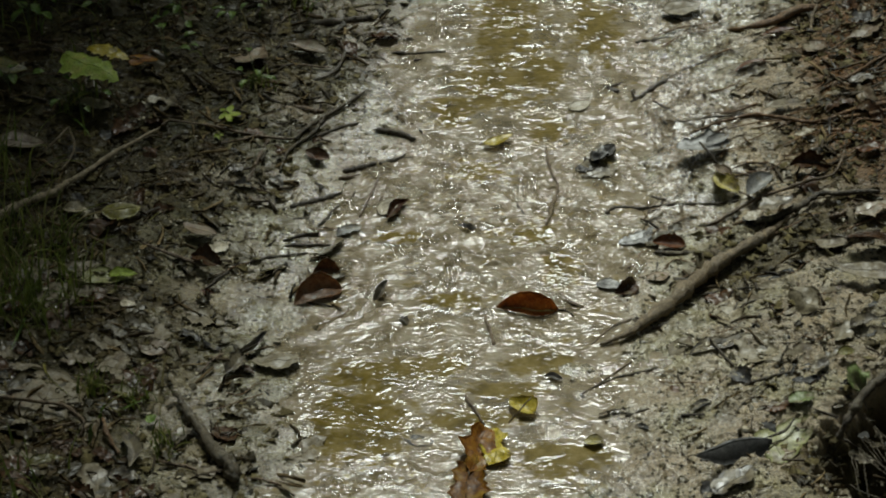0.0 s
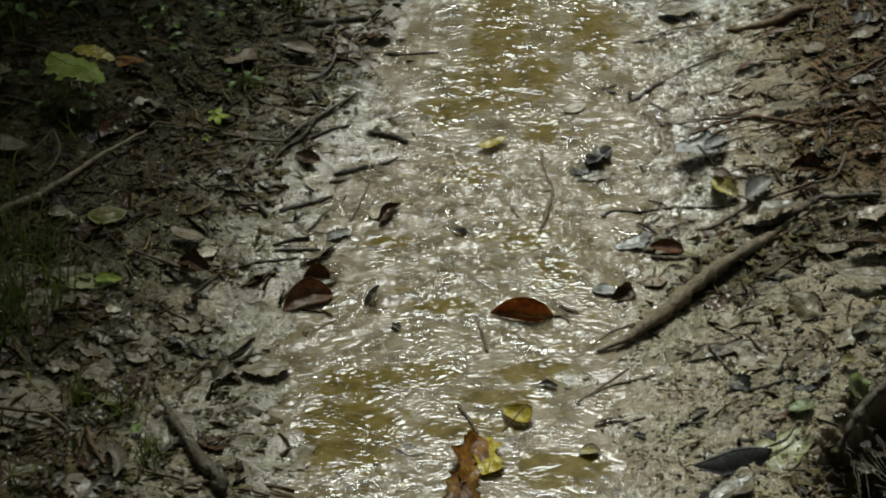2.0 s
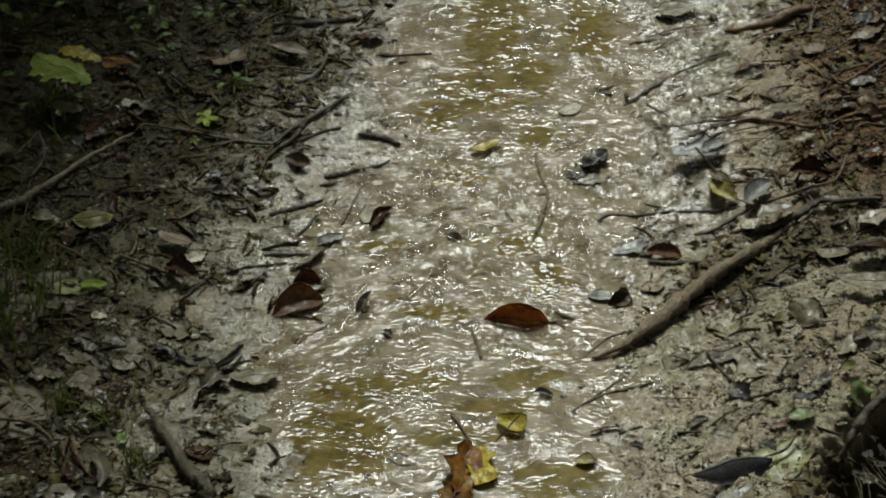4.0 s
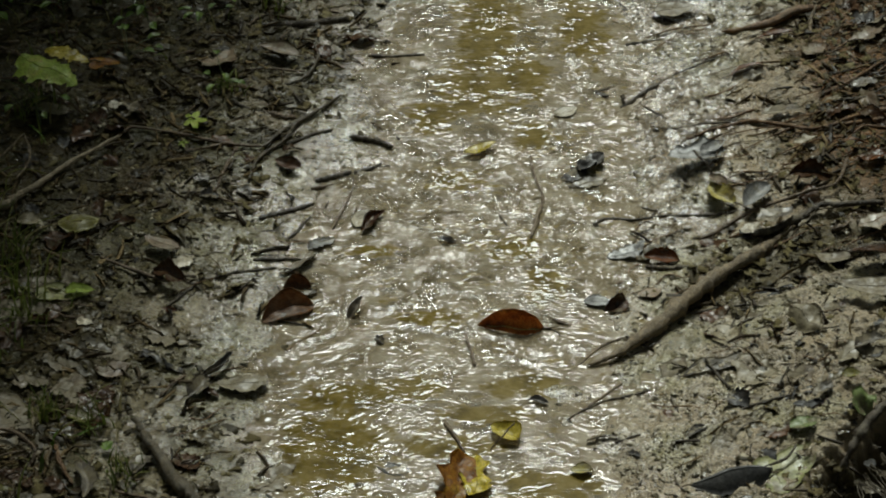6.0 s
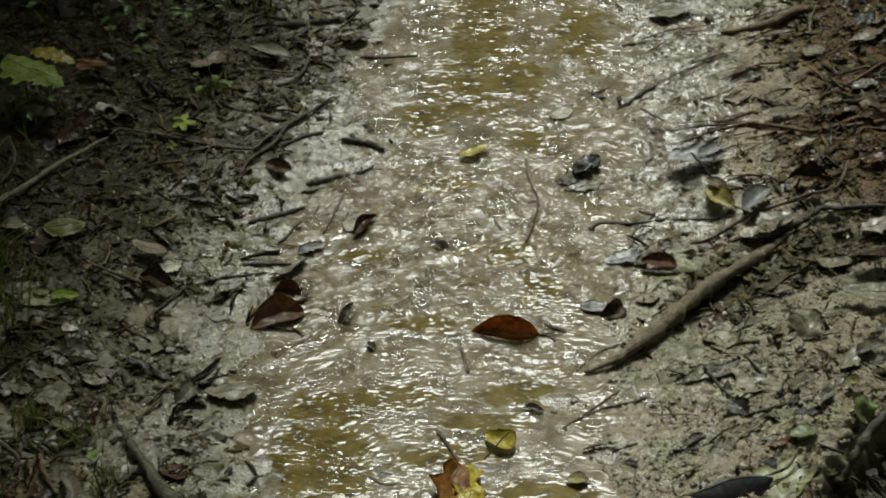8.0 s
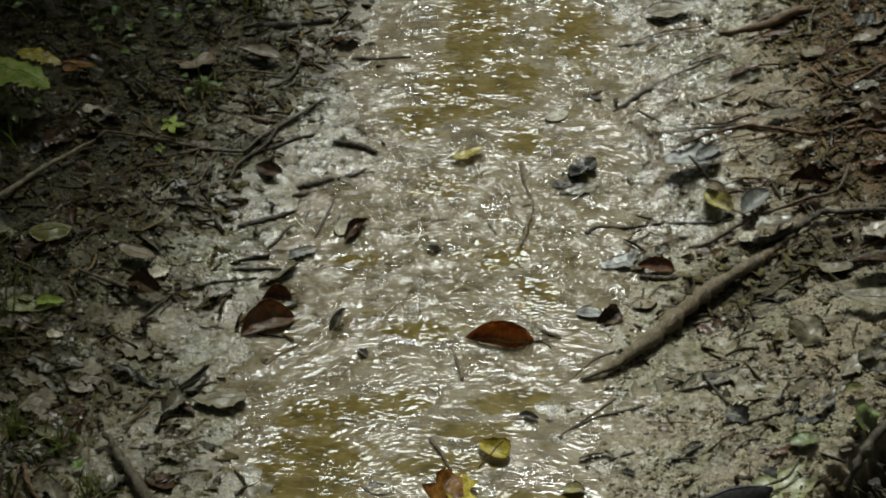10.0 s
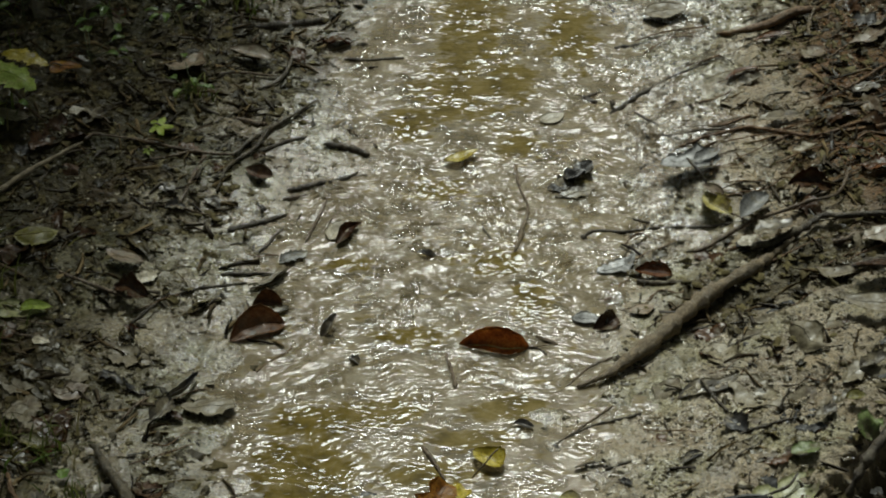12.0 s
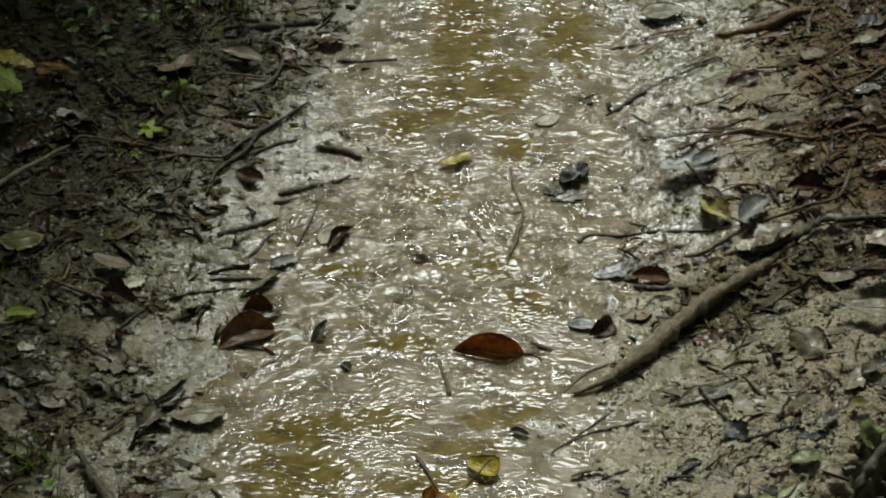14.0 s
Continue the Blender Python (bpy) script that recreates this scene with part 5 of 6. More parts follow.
def grass_patch(spots, blades, name, label, seed):
    """Curved tapering blades with a folded section, all in one."""
    rnd = np.random.RandomState(seed)
    verts, faces = [], []
    for x0, y0, wide, tall in spots:
        for _ in range(blades):
            x, y = x0 + rnd.randn() * wide, y0 + rnd.randn() * wide
            long, ang, bow = tall * rnd.uniform(0.4, 1.2), rnd.uniform(0, 2 * np.pi), rnd.uniform(0.2, 1.0)
            z = float(soft_ground(x, y)[0])
            d, s = np.array((math.cos(ang), math.sin(ang), 0)), np.array((-math.sin(ang), math.cos(ang), 0))
            n = len(verts)
            w = rnd.uniform(0.001, 0.0022)
            for t in np.linspace(0, 1, 6):
                c = np.array((x, y, z)) + d * long * bow * t * t * 0.8 + np.array((0, 0, long * (t - 0.45 * bow * t * t)))
                verts += [c - s * w * (1 - t) ** 0.6, c - np.array((0, 0, w * 0.6)), c + s * w * (1 - t) ** 0.6]
            for i in range(5):
                a = n + 3 * i
                faces += [(a, a + 3, a + 4, a + 1), (a + 1, a + 4, a + 5, a + 2)]
    ob = part(name, verts, faces, GRASS)
    return tagged(ob, label, "grass", kind="stuff")


def grass_blade(points, mat, label, wide=0.0022):
    """One long dry blade along points x, y and height over the ground."""
    line = spline([(x, y, float(soft_ground(x, y)[0]) + u) for x, y, u in points], 6)
    n = len(line)
    side = np.cross(np.gradient(line, axis=0), (0, 0, 1.0))
    side /= np.linalg.norm(side, axis=1)[:, None] + 1e-9
    w = (wide * np.linspace(1, 0.15, n))[:, None]
    top = np.stack([line - side * w, line - (0, 0, 0.0006), line + side * w], 1).reshape(-1, 3)
    v, f = slab(top - line[0], n, 3, 0.0003)
    ob = part("grass_blade", v, f, mat)
    ob.location = line[0]
    return tagged(ob, label, "grass", "single grass blades")


grass_patch([(-0.61, -0.19, 0.03, 0.10), (-0.585, -0.27, 0.025, 0.07), (-0.62, -0.25, 0.03, 0.09), (-0.565, -0.11, 0.03, 0.06), (-0.57, -0.235, 0.025, 0.06), (-0.60, -0.15, 0.035, 0.13), (-0.655, 0.06, 0.03, 0.12), (-0.63, -0.08, 0.03, 0.11), (-0.60, -0.22, 0.03, 0.11), (-0.54, -0.19, 0.03, 0.08), (-0.575, 0.235, 0.02, 0.06),
             (-0.42, -0.41, 0.018, 0.05), (-0.38, -0.50, 0.015, 0.04), (-0.56, -0.585, 0.03, 0.06), (-0.48, -0.40, 0.012, 0.05), (-0.32, 0.36, 0.015, 0.035),
             (-0.27, 0.62, 0.03, 0.05), (-0.66, 0.45, 0.05, 0.06), (-0.5, 0.56, 0.06, 0.05)], 30, "grass", "thin dark green grass tufts on the shaded bank", 31)
leaf(-0.556, 0.256, 0.108, 0.074, -36, LIME_LEAF, "yellowing green toothed leaf held over the bank", near=-14, far=-10, lift=0.06, rest=False, arch=0.008, pitch=-6, stalk=0.7, ragged=0.10, crumple=0.003, teeth=0.42, wide_at=0.36, name='plant_leaf', group='leaves of a low plant')
leaf(-0.534, 0.297, 0.074, 0.036, -26, YELLOW_LEAF, "blotched yellow toothed leaf held over the bank", near=-10, far=-6, lift=0.062, rest=False, arch=0.006, stalk=0.5, ragged=0.2, crumple=0.003, teeth=0.38, name='plant_leaf', group='leaves of a low plant')
lobed_leaf(-0.501, 0.360, 0.031, 5, ORANGE_LEAF, "small orange lobed leaf in deep shade", lift=0.02, rest=False, lobes=3, deep=0.4, squash=0.7, stalk=0.5, name='plant_leaf', group='leaves of a low plant')
lobed_leaf(-0.359, 0.256, 0.022, 1, LIME_LEAF, "small bright green star-shaped leaf", lift=0.012, rest=False, lobes=5, deep=0.6, squash=1.3, stalk=0.5, name='plant_leaf', group='leaves of a low plant')
lobed_leaf(-0.368, 0.192, 0.010, 4, LIME_LEAF, "tiny bright green star-shaped leaf", lift=0.012, rest=False, lobes=5, deep=0.6, squash=1.3, stalk=0.5, name='plant_leaf', group='leaves of a low plant')
seedling(-0.569, 0.510, 0.05, 6, 0.022, GREEN_LEAF, "low dark green seedling in deep shade", lobed=False, seed=0)
seedling(-0.676, 0.431, 0.06, 6, 0.026, GREEN_LEAF, "low dark green seedling in deep shade", lobed=False, seed=1)
seedling(-0.359, 0.547, 0.03, 5, 0.02, GREEN_LEAF, "low dark green seedling in deep shade", lobed=False, seed=2)
seedling(-0.326, 0.349, 0.035, 6, 0.018, GREEN_LEAF, "low dark green seedling in deep shade", lobed=False, seed=3)
seedling(-0.254, 0.616, 0.05, 6, 0.022, GREEN_LEAF, "low dark green seedling in deep shade", lobed=False, seed=4)
seedling(-0.459, 0.389, 0.03, 5, 0.02, GREEN_LEAF, "low dark green seedling in deep shade", lobed=False, seed=5)
seedling(-0.318, 0.602, 0.05, 6, 0.02, GREEN_LEAF, "low dark green seedling in deep shade", lobed=False, seed=6)
seedling(-0.654, 0.487, 0.07, 7, 0.028, GREEN_LEAF, "low dark green seedling in deep shade", lobed=False, seed=7)
seedling(-0.445, 0.514, 0.04, 6, 0.02, GREEN_LEAF, "low dark green seedling in deep shade", lobed=False, seed=8)
seedling(-0.680, 0.259, 0.05, 6, 0.022, GREEN_LEAF, "low dark green seedling in deep shade", lobed=False, seed=9)
seedling(-0.566, 0.217, 0.05, 5, 0.016, GREEN_LEAF, "low dark green seedling in deep shade", lobed=False, seed=10)
grass_blade([(-0.585, -0.109, 0), (-0.591, -0.092, 0.03), (-0.601, -0.076, 0.06)], STALK, "long dry grass blade on the bank", 0.0022)
grass_blade([(-0.593, -0.290, 0), (-0.583, -0.283, 0.03), (-0.570, -0.259, 0.04)], OLIVE_LEAF, "long bent green grass blade", 0.0022)
grass_blade([(-0.535, -0.268, 0), (-0.545, -0.263, 0.02), (-0.561, -0.247, 0.03)], STALK, "long dry grass blade on the bank", 0.0022)
grass_blade([(-0.598, -0.234, 0), (-0.595, -0.223, 0.02), (-0.589, -0.205, 0.03)], STALK, "dry grass blade on the bank", 0.0022)
grass_blade([(-0.542, -0.230, 0.004), (-0.501, -0.223, 0.008), (-0.459, -0.214, 0.006)], STALK, "straw lying on the bank", 0.0022)
grass_blade([(-0.518, -0.124, 0), (-0.497, -0.125, 0.02), (-0.475, -0.110, 0.02)], OLIVE_LEAF, "bent green grass blade on litter", 0.0022)
grass_blade([(-0.469, -0.436, 0), (-0.449, -0.431, 0.02), (-0.422, -0.401, 0.02)], OLIVE_LEAF, "bent yellow-green grass blade", 0.003)
grass_blade([(-0.446, -0.435, 0.002), (-0.429, -0.426, 0.01), (-0.411, -0.414, 0.012)], GREEN_LEAF, "bent yellow-green grass blade", 0.003)
grass_blade([(-0.465, -0.459, 0), (-0.463, -0.464, 0.02), (-0.457, -0.457, 0.03)], GREEN_LEAF, "broad green grass blade on litter", 0.004)
grass_blade([(-0.472, -0.499, 0), (-0.473, -0.490, 0.015), (-0.468, -0.489, 0.03)], GREEN_LEAF, "broad green grass blade on litter", 0.004)
grass_blade([(-0.553, -0.340, 0), (-0.540, -0.381, 0.006), (-0.504, -0.421, 0.004)], OLIVE_LEAF, "thin green stalk over a tan leaf", 0.0022)
grass_blade([(-0.587, -0.251, 0), (-0.588, -0.324, 0.02), (-0.592, -0.355, 0.02)], GREEN_LEAF, "bent green grass blade on litter", 0.0022)
grass_blade([(-0.448, -0.016, 0), (-0.434, -0.007, 0.01), (-0.420, 0.004, 0.012)], OLIVE_LEAF, "short yellow-green grass blade on litter", 0.0022)
grass_blade([(-0.494, 0.028, 0.01), (-0.489, 0.036, 0.02), (-0.486, 0.043, 0.03)], STALK, "thin dry stalk of a leaf", 0.0022)
grass_blade([(-0.582, 0.214, 0), (-0.558, 0.165, 0.02), (-0.547, 0.143, 0.02)], GREEN_LEAF, "bent grass blade in shade", 0.0022)

# ---- loose leaves of the litter, each lying where it fell ----
rnd = np.random.RandomState(77)
POOL = [(BROWN_LEAF, "small brown wet leaf in the litter"), (CLAY_LEAF, "clay-smeared grey leaf in the litter"), (DARK_LEAF, "blackened rotting leaf in the litter"),
        (TAN_LEAF, "faded tan leaf in the litter"), (GREY_LEAF, "slick grey leaf in the litter"), (CLAY_LEAF, "clay-smeared grey leaf in the litter"),
        (SODDEN_LEAF, "sodden olive-brown leaf in the litter")]
made = 0
while made < 118:
    x, y = rnd.uniform(-0.78, 0.72), rnd.uniform(-0.64, 0.72)
    if float(humus(np.array([x]), np.array([y]))[0]) < (rnd.uniform(0.12, 0.85) if x < 0.1 else rnd.uniform(0.4, 0.95)):
        continue
    mat, label = POOL[rnd.choice([0, 2, 0, 6, 1, 6]) if x < -0.1 else rnd.randint(6)]
    long = rnd.uniform(0.022, 0.058)
    leaf(x, y, long, long * rnd.uniform(0.4, 0.75), rnd.uniform(0, 360), mat, label, far=rnd.uniform(-15, 30), near=rnd.uniform(-15, 30), arch=rnd.uniform(-0.003, 0.006), lift=rnd.uniform(0.0, 0.006),
         lean=rnd.uniform(-14, 14), pitch=rnd.uniform(-10, 10), stalk=rnd.choice([0, 0.2]), ragged=0.3, crumple=0.006, cut=rnd.choice([0, 0.45, 0.6]))
    made += 1

# a carpet of flattened, mud-brown leaves low on the shaded bank
made = 0
while made < 85:
    x, y = rnd.uniform(-0.66, -0.26), rnd.uniform(-0.62, -0.12)
    if float(humus(np.array([x]), np.array([y]))[0]) < rnd.uniform(0.3, 0.8):
        continue
    mat, label = ((CLAY_LEAF, "clay-smeared brown leaf flat in the leaf carpet"), (SODDEN_LEAF, "sodden olive-brown leaf flat in the leaf carpet"), (BROWN_LEAF, "wet brown leaf flat in the leaf carpet"))[rnd.choice([0, 0, 1, 1, 2])]
    long = rnd.uniform(0.035, 0.07)
    leaf(x, y, long, long * rnd.uniform(0.45, 0.75), rnd.uniform(0, 360), mat, label, far=rnd.uniform(-6, 12), near=rnd.uniform(-6, 12), lift=rnd.uniform(0.001, 0.005),
         lean=rnd.uniform(-6, 6), pitch=rnd.uniform(-5, 5), stalk=rnd.choice([0, 0.25]), ragged=0.28, crumple=0.004, cut=rnd.choice([0, 0.3, 0.5]))
    made += 1

# ---- torn leaf pieces pressed into the clay ----
piece_rnd = np.random.RandomState(77)
PIECES = ((CLAY_LEAF, "piece of leaf coated in grey clay"), (CLAY_LEAF, "piece of leaf coated in grey clay"), (SODDEN_LEAF, "sodden olive piece of leaf in the clay"), (SLATE_LEAF, "wet slate-grey piece of leaf in the clay"), (BROWN_LEAF, "torn brown piece of leaf in the clay"))
for i in range(80):
    x, y = piece_rnd.uniform(0.26, 0.60), piece_rnd.uniform(-0.50, 0.02)
    mat, label = PIECES[i % 5]
    long = piece_rnd.uniform(0.018, 0.044)
    leaf(x, y, long, long * piece_rnd.uniform(0.4, 0.8), piece_rnd.uniform(-40, 70), mat, label, far=piece_rnd.uniform(-8, 16), near=piece_rnd.uniform(-10, 6), lift=piece_rnd.uniform(0.0, 0.003),
         lean=piece_rnd.uniform(-5, 5), pitch=piece_rnd.uniform(-4, 4), stalk=0, ragged=0.35, crumple=0.003, cut=(0, 0.3, 0.5)[i % 3], name="leaf_piece", group="torn leaf pieces in the clay")

# ---- rootlets on the far bank, broken twigs on the near one ----
for i in range(60):
    x, y, long, way = rnd.uniform(0.36, 0.70), rnd.uniform(0.02, 0.62), rnd.uniform(0.03, 0.11), radians(rnd.uniform(-4, 42))
    d, s = np.array((math.cos(way), math.sin(way))) * long / 2, np.array((-math.sin(way), math.cos(way))) * long * rnd.uniform(-0.15, 0.15)
    stick([(x - d[0], y - d[1]), (x + s[0], y + s[1]), (x + d[0], y + d[1])], tuple(rnd.uniform(0.0008, 0.0022, 3)), (ROOT_BARK, BROWN_BARK)[i % 2],
          ("fine rusty rootlet in the ochre soil", "fine brown rootlet in the ochre soil")[i % 2], name="root", category="root", group="exposed roots", sunk=0.1, ups=[0.001, rnd.uniform(0.001, 0.006), 0.001], steps=5, sides=5, knots=0)
for i in range(36):
    x, y, long, way = rnd.uniform(0.34, 0.70), rnd.uniform(-0.05, 0.60), rnd.uniform(0.04, 0.14), radians(rnd.uniform(4, 40))
    d = np.array((math.cos(way), math.sin(way))) * long / 2
    stick([(x - d[0], y - d[1]), (x + rnd.uniform(-0.01, 0.01), y + rnd.uniform(-0.012, 0.012)), (x + d[0], y + d[1])], tuple(rnd.uniform(0.0012, 0.0036, 3)), (ROOT_BARK, ROOT_BARK, DARK_BARK)[i % 3],
          ("thin rusty rootlet over the litter", "thin rusty rootlet over the litter", "thin dark rootlet over the litter")[i % 3], name="root", category="root", group="exposed roots", ups=[0.002, rnd.uniform(0.002, 0.009), 0.002], steps=6, sides=7)
for i in range(46):
    x, y, long, way = rnd.uniform(-0.72, -0.20), rnd.uniform(-0.60, 0.62), rnd.uniform(0.025, 0.09), radians(rnd.uniform(-30, 70))
    if float(humus(np.array([x]), np.array([y]))[0]) < 0.3:
        continue
    d = np.array((math.cos(way), math.sin(way))) * long / 2
    stick([(x - d[0], y - d[1]), (x + rnd.uniform(-0.006, 0.006), y + rnd.uniform(-0.006, 0.006)), (x + d[0], y + d[1])], tuple(rnd.uniform(0.0015, 0.0045, 3)), (DARK_BARK, BROWN_BARK)[i % 2],
          ("short dark broken twig in the litter", "short brown broken twig in the litter")[i % 2], ups=[0.002, 0.005, 0.002], steps=5, sides=6)

for i in range(46):
    left = i % 3 == 0
    x, y, long, way = (rnd.uniform(-0.34, -0.18) if left else rnd.uniform(0.22, 0.48)), rnd.uniform(-0.42, 0.05), rnd.uniform(0.03, 0.085), radians(rnd.uniform(-20, 60))
    d, s = np.array((math.cos(way), math.sin(way))) * long / 2, np.array((-math.sin(way), math.cos(way))) * long * rnd.uniform(-0.25, 0.25)
    stick([(x - d[0], y - d[1]), (x - d[0] * 0.3 + s[0], y - d[1] * 0.3 + s[1]), (x + d[0] * 0.4 - s[0] * 0.5, y + d[1] * 0.4 - s[1] * 0.5), (x + d[0], y + d[1])], tuple(rnd.uniform(0.0008, 0.0019, 3)), (DARK_BARK, ROOT_BARK)[i % 2],
          ("fine dark rootlet on the clay", "fine rusty rootlet on the clay")[i % 2], name="root", category="root", group="exposed roots", sunk=0.2, ups=[0.0, rnd.uniform(0.0, 0.004), 0.0], steps=5, sides=5, knots=0)

# strands that hang from the roots over the washed-out hole
for i in range(26):
    way = radians(rnd.uniform(100, 205))
    x, y = 0.64 + 0.165 * math.cos(way), -0.565 + 0.175 * math.sin(way)
    dx, dy, long = rnd.uniform(-0.012, 0.05), -rnd.uniform(0.3, 1.0), rnd.uniform(0.04, 0.12)
    stick([(x, y + 0.012), (x + dx * 0.3, y + dy * long * 0.35), (x + dx + rnd.uniform(-0.008, 0.008), y + dy * long)], (rnd.uniform(0.0010, 0.0032), rnd.uniform(0.0010, 0.0024), 0.0006), DARK_BARK,
          "thin dark root hanging over a washed-out hole", name="root", category="root", group="exposed roots", ups=[0.0, rnd.uniform(0.002, 0.018), rnd.uniform(0.0, 0.01)], steps=6, sides=5, knots=0)

# ---- scraps of leaf, crumbs of clay, bits of twig ----
def scraps(name, count, keep, sizes, mat, label, seed, tilt, lift, shapes, box=(-0.80, 0.76, -0.68, 0.76), smooth=False):
    """Countless small bits in one mesh, strewn where keep(x, y) allows, in a few shapes by turns."""
    rnd = np.random.RandomState(seed)
    xs, ys = rnd.uniform(box[0], box[1], count * 6), rnd.uniform(box[2], box[3], count * 6)
    ok = np.nonzero(keep(xs, ys) > rnd.rand(count * 6))[0][:count]
    verts, faces, first = [], [], 0
    for which, (base, polys) in enumerate(shapes):
        x, y = xs[ok[which::len(shapes)]], ys[ok[which::len(shapes)]]
        n, k = len(x), len(base)
        size = rnd.uniform(0, 1, n) ** 2 * (sizes[1] - sizes[0]) + sizes[0]
        a = rnd.uniform(0, 2 * np.pi, n)
        b, c = rnd.randn(n) * tilt, rnd.randn(n) * tilt
        v = base[None] * size[:, None, None] * rnd.uniform(0.7, 1.3, (n, 1, 3)) + rnd.randn(n, k, 3) * (size * 0.03)[:, None, None]
        for ang, i, j in ((b, 1, 2), (c, 0, 2), (a, 0, 1)):
            u, w = v[:, :, i].copy(), v[:, :, j].copy()
            v[:, :, i] = u * np.cos(ang)[:, None] - w * np.sin(ang)[:, None]
            v[:, :, j] = u * np.sin(ang)[:, None] + w * np.cos(ang)[:, None]
        v[:, :, 0] += x[:, None]
        v[:, :, 1] += y[:, None]
        v[:, :, 2] += (ground_height(x, y) + lift * size)[:, None]
        verts.append(v.reshape(-1, 3))
        faces += (np.array(polys)[None] + (first + np.arange(n) * k)[:, None, None]).reshape(-1, len(polys[0])).tolist()
        first += n * k
    me = bpy.data.meshes.new(name)
    me.from_pydata(np.vstack(verts).tolist(), [], faces)
    me.polygons.foreach_set("use_smooth", np.full(len(faces), smooth))
    me.materials.append(mat)
    return tagged(new(name, me), label, name.split("_")[-1], kind="stuff")


def flake_shapes(count, seed, long=1.7):
    """Torn bits of leaf: jagged outlines, gently folded along the middle, as thin as a leaf."""
    rnd = np.random.RandomState(seed)
    out = []
    for _ in range(count):
        n = rnd.randint(11, 15)
        a = np.arange(n) * 2 * np.pi / n + rnd.uniform(-0.18, 0.18, n)
        r = rnd.uniform(0.22, 0.55, n) * (1 - 0.35 * rnd.rand() * (np.sin(a * 2 + rnd.uniform(0, 6)) > 0.3))
        x, y = r * np.cos(a) * long / 1.3, r * np.sin(a) / 1.15
        fold, curl = rnd.uniform(-0.5, 0.5), rnd.uniform(-0.5, 0.6)
        rim = np.stack([x, y, fold * np.abs(y) + curl * x * x + rnd.uniform(-0.04, 0.04, n)], 1)
        top = np.vstack([rim, [(0.0, 0.0, 0.02)]])
        low = top - (0, 0, 0.025)
        tris = []
        for i in range(n):
            j = (i + 1) % n
            tris += [(n, i, j), (2 * n + 1, n + 1 + j, n + 1 + i), (i, n + 1 + i, n + 1 + j), (i, n + 1 + j, j)]
        out.append((np.vstack([top, low]), tris))
    return out


def bar_shape():
    v = np.array([(x, y * r + 0.05 * (1 - 4 * x * x), z * r + 0.05 * (1 - 4 * x * x)) for x, r in ((-0.5, 0.026), (0.0, 0.034), (0.5, 0.018)) for y, z in ((1, 0), (0, 1), (-1, 0), (0, -1))])
    q = [(i * 4 + k, i * 4 + (k + 1) % 4, i * 4 + 4 + (k + 1) % 4, i * 4 + 4 + k) for i in range(2) for k in range(4)]
    return v, np.array(q + [(3, 2, 1, 0), (8, 9, 10, 11)])


def lump_shapes(count):
    """Crumbs of clay: uneven, longer than wide, pressed flat."""
    rnd = np.random.RandomState(5)
    out = []
    for _ in range(count):
        a = np.arange(6) * 1.0472 + rnd.uniform(-0.3, 0.3, 6)
        r = rnd.uniform(0.32, 0.6, 6)
        rim = np.stack([r * np.cos(a) * 1.5, r * np.sin(a) * 0.9, rnd.uniform(-0.05, 0.16, 6)], 1)
        v = np.vstack([[(rnd.uniform(-0.2, 0.2), rnd.uniform(-0.15, 0.15), 0.34)], [(0, 0, -0.4)], rim])
        out.append((v, [(0, 2 + k, 2 + (k + 1) % 6) for k in range(6)] + [(1, 2 + (k + 1) % 6, 2 + k) for k in range(6)]))
    return out


def banks(x, y):
    return 0.006 + 0.994 * humus(x, y) ** 0.8


def clay(x, y):
    dl, dr = np.interp(y, EDGE_Y, EDGE_L) - x, x - np.interp(y, EDGE_Y, EDGE_R)
    return ease(-0.01, 0.05, np.maximum(dl, dr)) * (0.35 + 0.65 * ease(-0.2, 0.3, swell(x * 12, y * 12)))


SCRAP = litter_material("leaf_scraps", [(0.0, (0.014, 0.010, 0.003)), (0.3, (0.036, 0.027, 0.008)), (0.6, (0.072, 0.055, 0.019)), (0.85, (0.105, 0.086, 0.036)), (1.0, (0.165, 0.142, 0.075))], 0.7, shine=0.22)
FIBRE = litter_material("twig_bits", [(0.0, (0.022, 0.014, 0.006)), (0.35, (0.05, 0.034, 0.015)), (0.7, (0.10, 0.068, 0.03)), (1.0, (0.20, 0.145, 0.07))], 0.8, shine=0.25)
CRUMB = litter_material("clay_crumbs", [(0.0, (0.07, 0.056, 0.033)), (0.3, (0.17, 0.145, 0.09)), (0.7, (0.265, 0.23, 0.155)), (1.0, (0.35, 0.305, 0.21))], 0.42)
scraps("leaf_scraps", 17500, banks, (0.003, 0.023), SCRAP, "brown and black scraps of rotting leaves", 41, 0.22, 0.0, flake_shapes(9, 1), smooth=True)
scraps("mud_flecks", 3200, lambda x, y: clay(x, y) * 0.5, (0.002, 0.009), SCRAP, "dark flecks of leaf in the clay", 42, 0.15, 0.0, flake_shapes(7, 2, 2.6))
scraps("twig_bits", 3600, lambda x, y: 0.16 * clay(x, y) + 0.84 * humus(x, y), (0.010, 0.05), FIBRE, "fine broken twigs and rootlets", 43, 0.18, 0.05, [bar_shape()], smooth=True)
scraps("clay_flakes", 6000, lambda x, y: (0.06 + 0.5 * clay(x, y)) * (1 - 0.55 * humus(x, y)) * (1 - slick(x, y)), (0.004, 0.020), CRUMB, "leaf scraps and flakes coated in grey clay", 45, 0.10, -0.03, flake_shapes(6, 3), smooth=True)
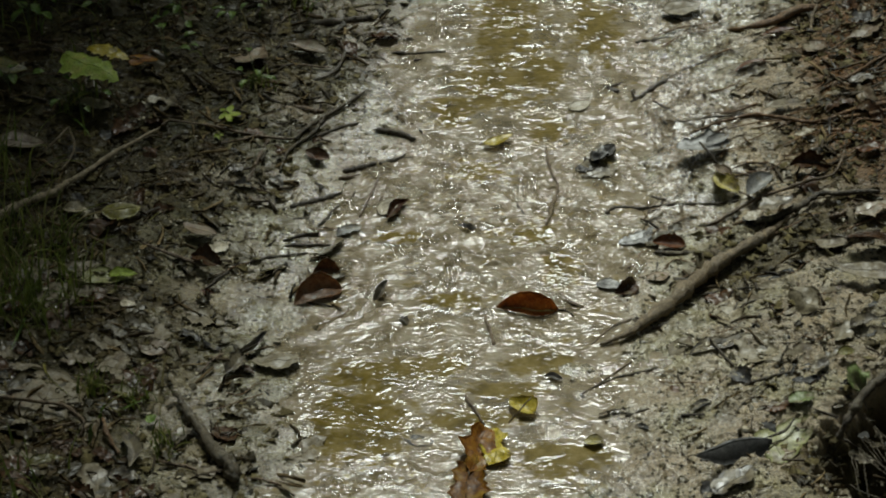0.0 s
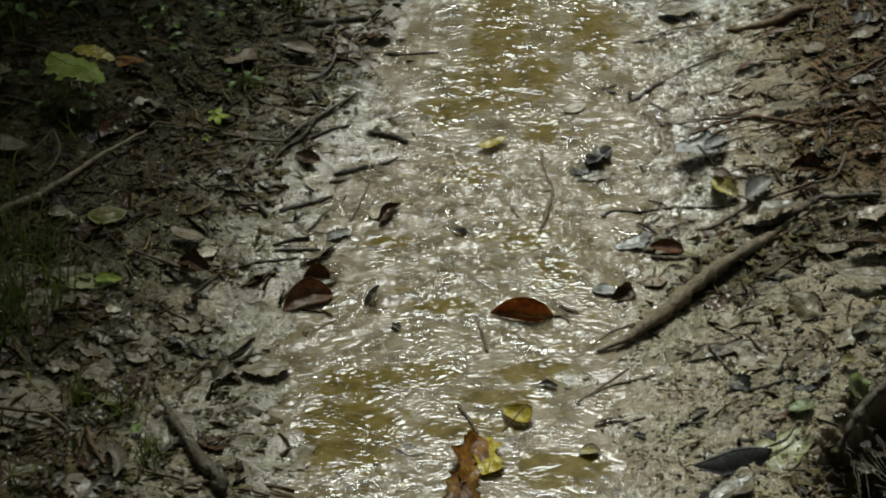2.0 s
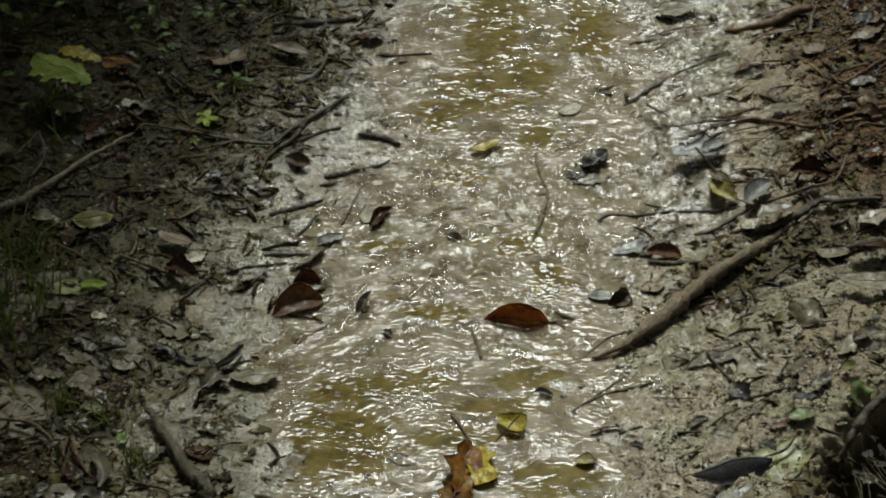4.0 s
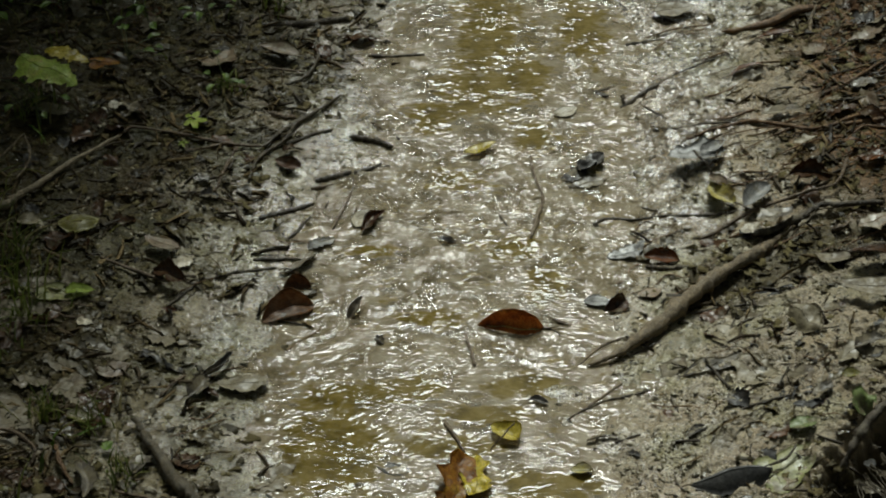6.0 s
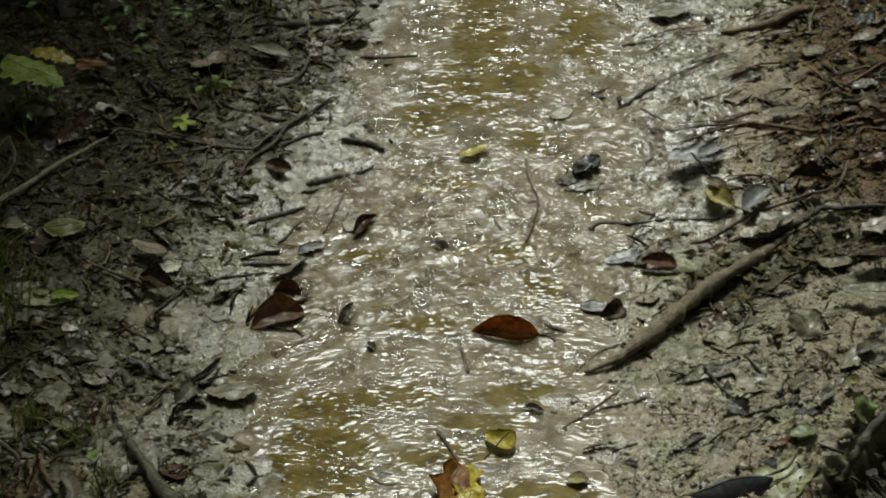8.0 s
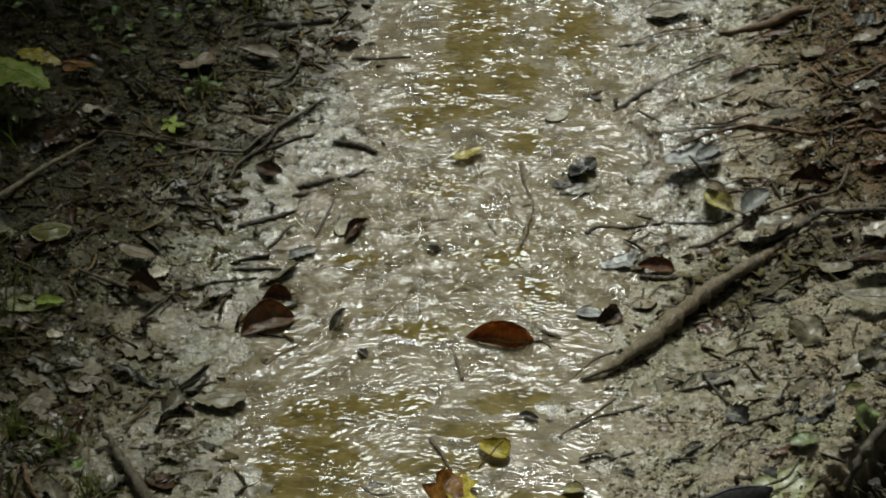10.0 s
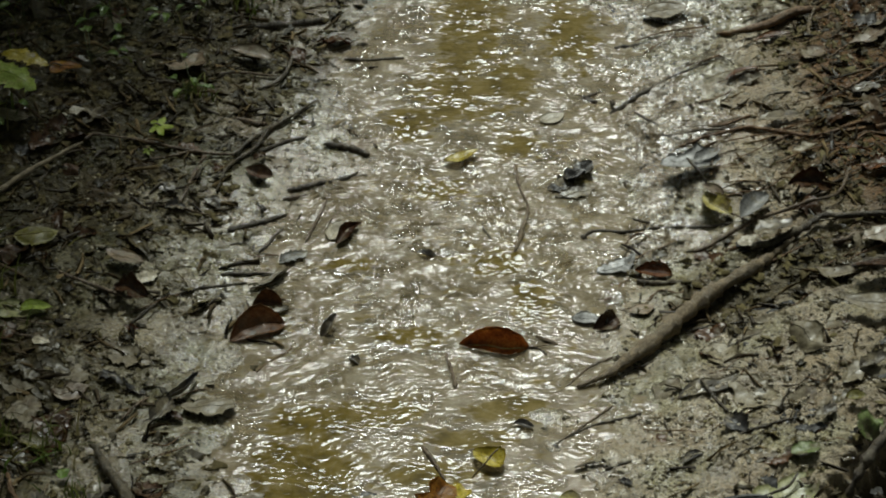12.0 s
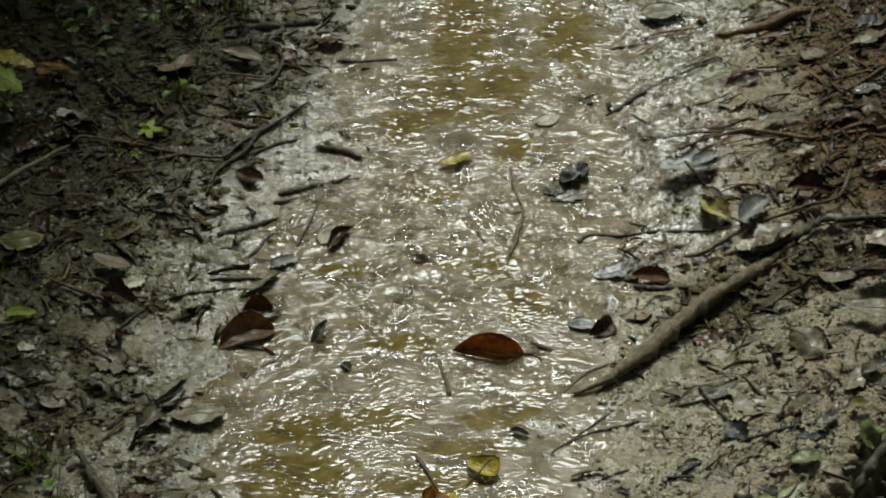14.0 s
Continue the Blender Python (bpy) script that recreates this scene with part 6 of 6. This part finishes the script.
scraps("clay_crumbs", 7000, lambda x, y: clay(x, y) * (1 - 0.9 * humus(x, y)) * (0.35 + 0.65 * ease(0.1, -0.15, y) * ease(0.0, 0.2, x)), (0.0015, 0.0065), CRUMB, "crumbs of wet grey clay", 44, 0.3, -0.08, lump_shapes(5), smooth=True)

def beyond(x, y):
    return humus(x, y) * ((np.abs(x + 0.02) > 0.78) | (np.abs(y - 0.04) > 0.72))


scraps("outer_litter", 9000, beyond, (0.02, 0.07), SCRAP, "brown fallen leaves over the wood floor", 46, 0.2, 0.1, flake_shapes(4, 4), (-3.2, 3.2, -4.0, 3.6))

# ---- unseen wood, added round the trickle to shade its banks ----
CROWN = litter_material("tree_leaves", [(0.0, (0.045, 0.085, 0.012)), (0.6, (0.08, 0.15, 0.02)), (1.0, (0.13, 0.19, 0.03))], 0.5, 0.55)
TRUNK = bark_material("tree_bark", (0.04, 0.032, 0.024), (0.16, 0.13, 0.10), 0.8)


def tree(x, y, tall, low, wide, count, seed, label, size=0.10):
    """Trunk, limbs and a crown of single leaves in uneven clumps."""
    rnd = np.random.RandomState(seed)
    root = new("tree")
    root.location = (x, y, float(lie(np.array([x]), np.array([y]))[0]) - 0.03)
    tagged(root, label, "tree", "trees round the trickle")
    line = np.array([(0.10 * math.sin(2.2 * t + seed), 0.08 * math.sin(1.7 * t), tall * 0.95 * t) for t in np.linspace(0, 1, 12)])
    v, f = tube(line, np.linspace(0.022 * tall + 0.02, 0.012, 12), 12, 0.1, seed)
    part("trunk", v, f, TRUNK, root)
    tips = []
    for i in range(9):
        t = rnd.uniform(low / tall, 0.95)
        foot = line[int(t * 11)]
        ang = i * 2.4 + rnd.uniform(-0.4, 0.4)
        reach = wide * rnd.uniform(0.55, 1.0) * (1.1 - 0.5 * t)
        end = foot + np.array((math.cos(ang) * reach, math.sin(ang) * reach, reach * rnd.uniform(0.1, 0.6)))
        v, f = tube([foot, foot * 0.5 + end * 0.5 + (0, 0, 0.08), end], (0.02 + 0.004 * tall, 0.018, 0.006), 7, 0.1, i)
        part("limb", v, f, TRUNK, root)
        tips += [end, foot * 0.4 + end * 0.6]
    tips = np.array(tips)
    c = tips[rnd.randint(len(tips), size=count)] + rnd.randn(count, 3) * wide * (0.22, 0.22, 0.18)
    s = size * rnd.uniform(0.6, 1.3, count)
    u = rnd.randn(count, 3)
    u /= np.linalg.norm(u, axis=1)[:, None]
    w = np.cross(u, rnd.randn(count, 3))
    w /= np.linalg.norm(w, axis=1)[:, None]
    v = np.stack([c - u * s[:, None] / 2, c + w * s[:, None] * 0.3, c + u * s[:, None] / 2, c - w * s[:, None] * 0.3], 1).reshape(-1, 3)
    f = (np.arange(count)[:, None] * 4 + np.arange(4)[None]).tolist()
    part("crown", v, f, CROWN, root)
    return root


tree(-1.36, 2.0, 3.6, 0.8, 0.9, 3800, 1, "unseen dense young tree in green leaf by the trickle, added for shade", 0.09)
tree(-0.78, 2.15, 2.3, 1.0, 0.5, 6800, 6, "unseen slender young tree in green leaf by the trickle, added for shade", 0.08)
tree(-1.05, 1.15, 3.6, 1.0, 0.8, 3900, 5, "unseen dense young tree in green leaf on the bank, added for shade", 0.09)
tree(-0.80, 1.08, 1.0, 0.15, 0.42, 2600, 9, "unseen dense low shrub in green leaf on the bank, added for shade", 0.07)
tree(1.45, 2.2, 3.0, 0.9, 0.7, 1900, 2, "young tree in green leaf by the trickle", 0.09)
big = tree(-3.4, 4.6, 8.0, 2.0, 2.4, 5200, 3, "tall broad-leaved tree in green leaf", 0.16)
for x, y, r in ((3.6, 5.4, 70), (-4.2, 0.2, 140), (4.4, 0.8, 200), (-3.0, -5.0, 260), (3.2, -5.6, 310), (0.2, -8.0, 20), (-5.5, 9.5, 100), (5.4, 10.5, 45), (0.6, 15.0, 170)):
    copy_thing(big, pose(x, y, 0.03, 0, 0, r))
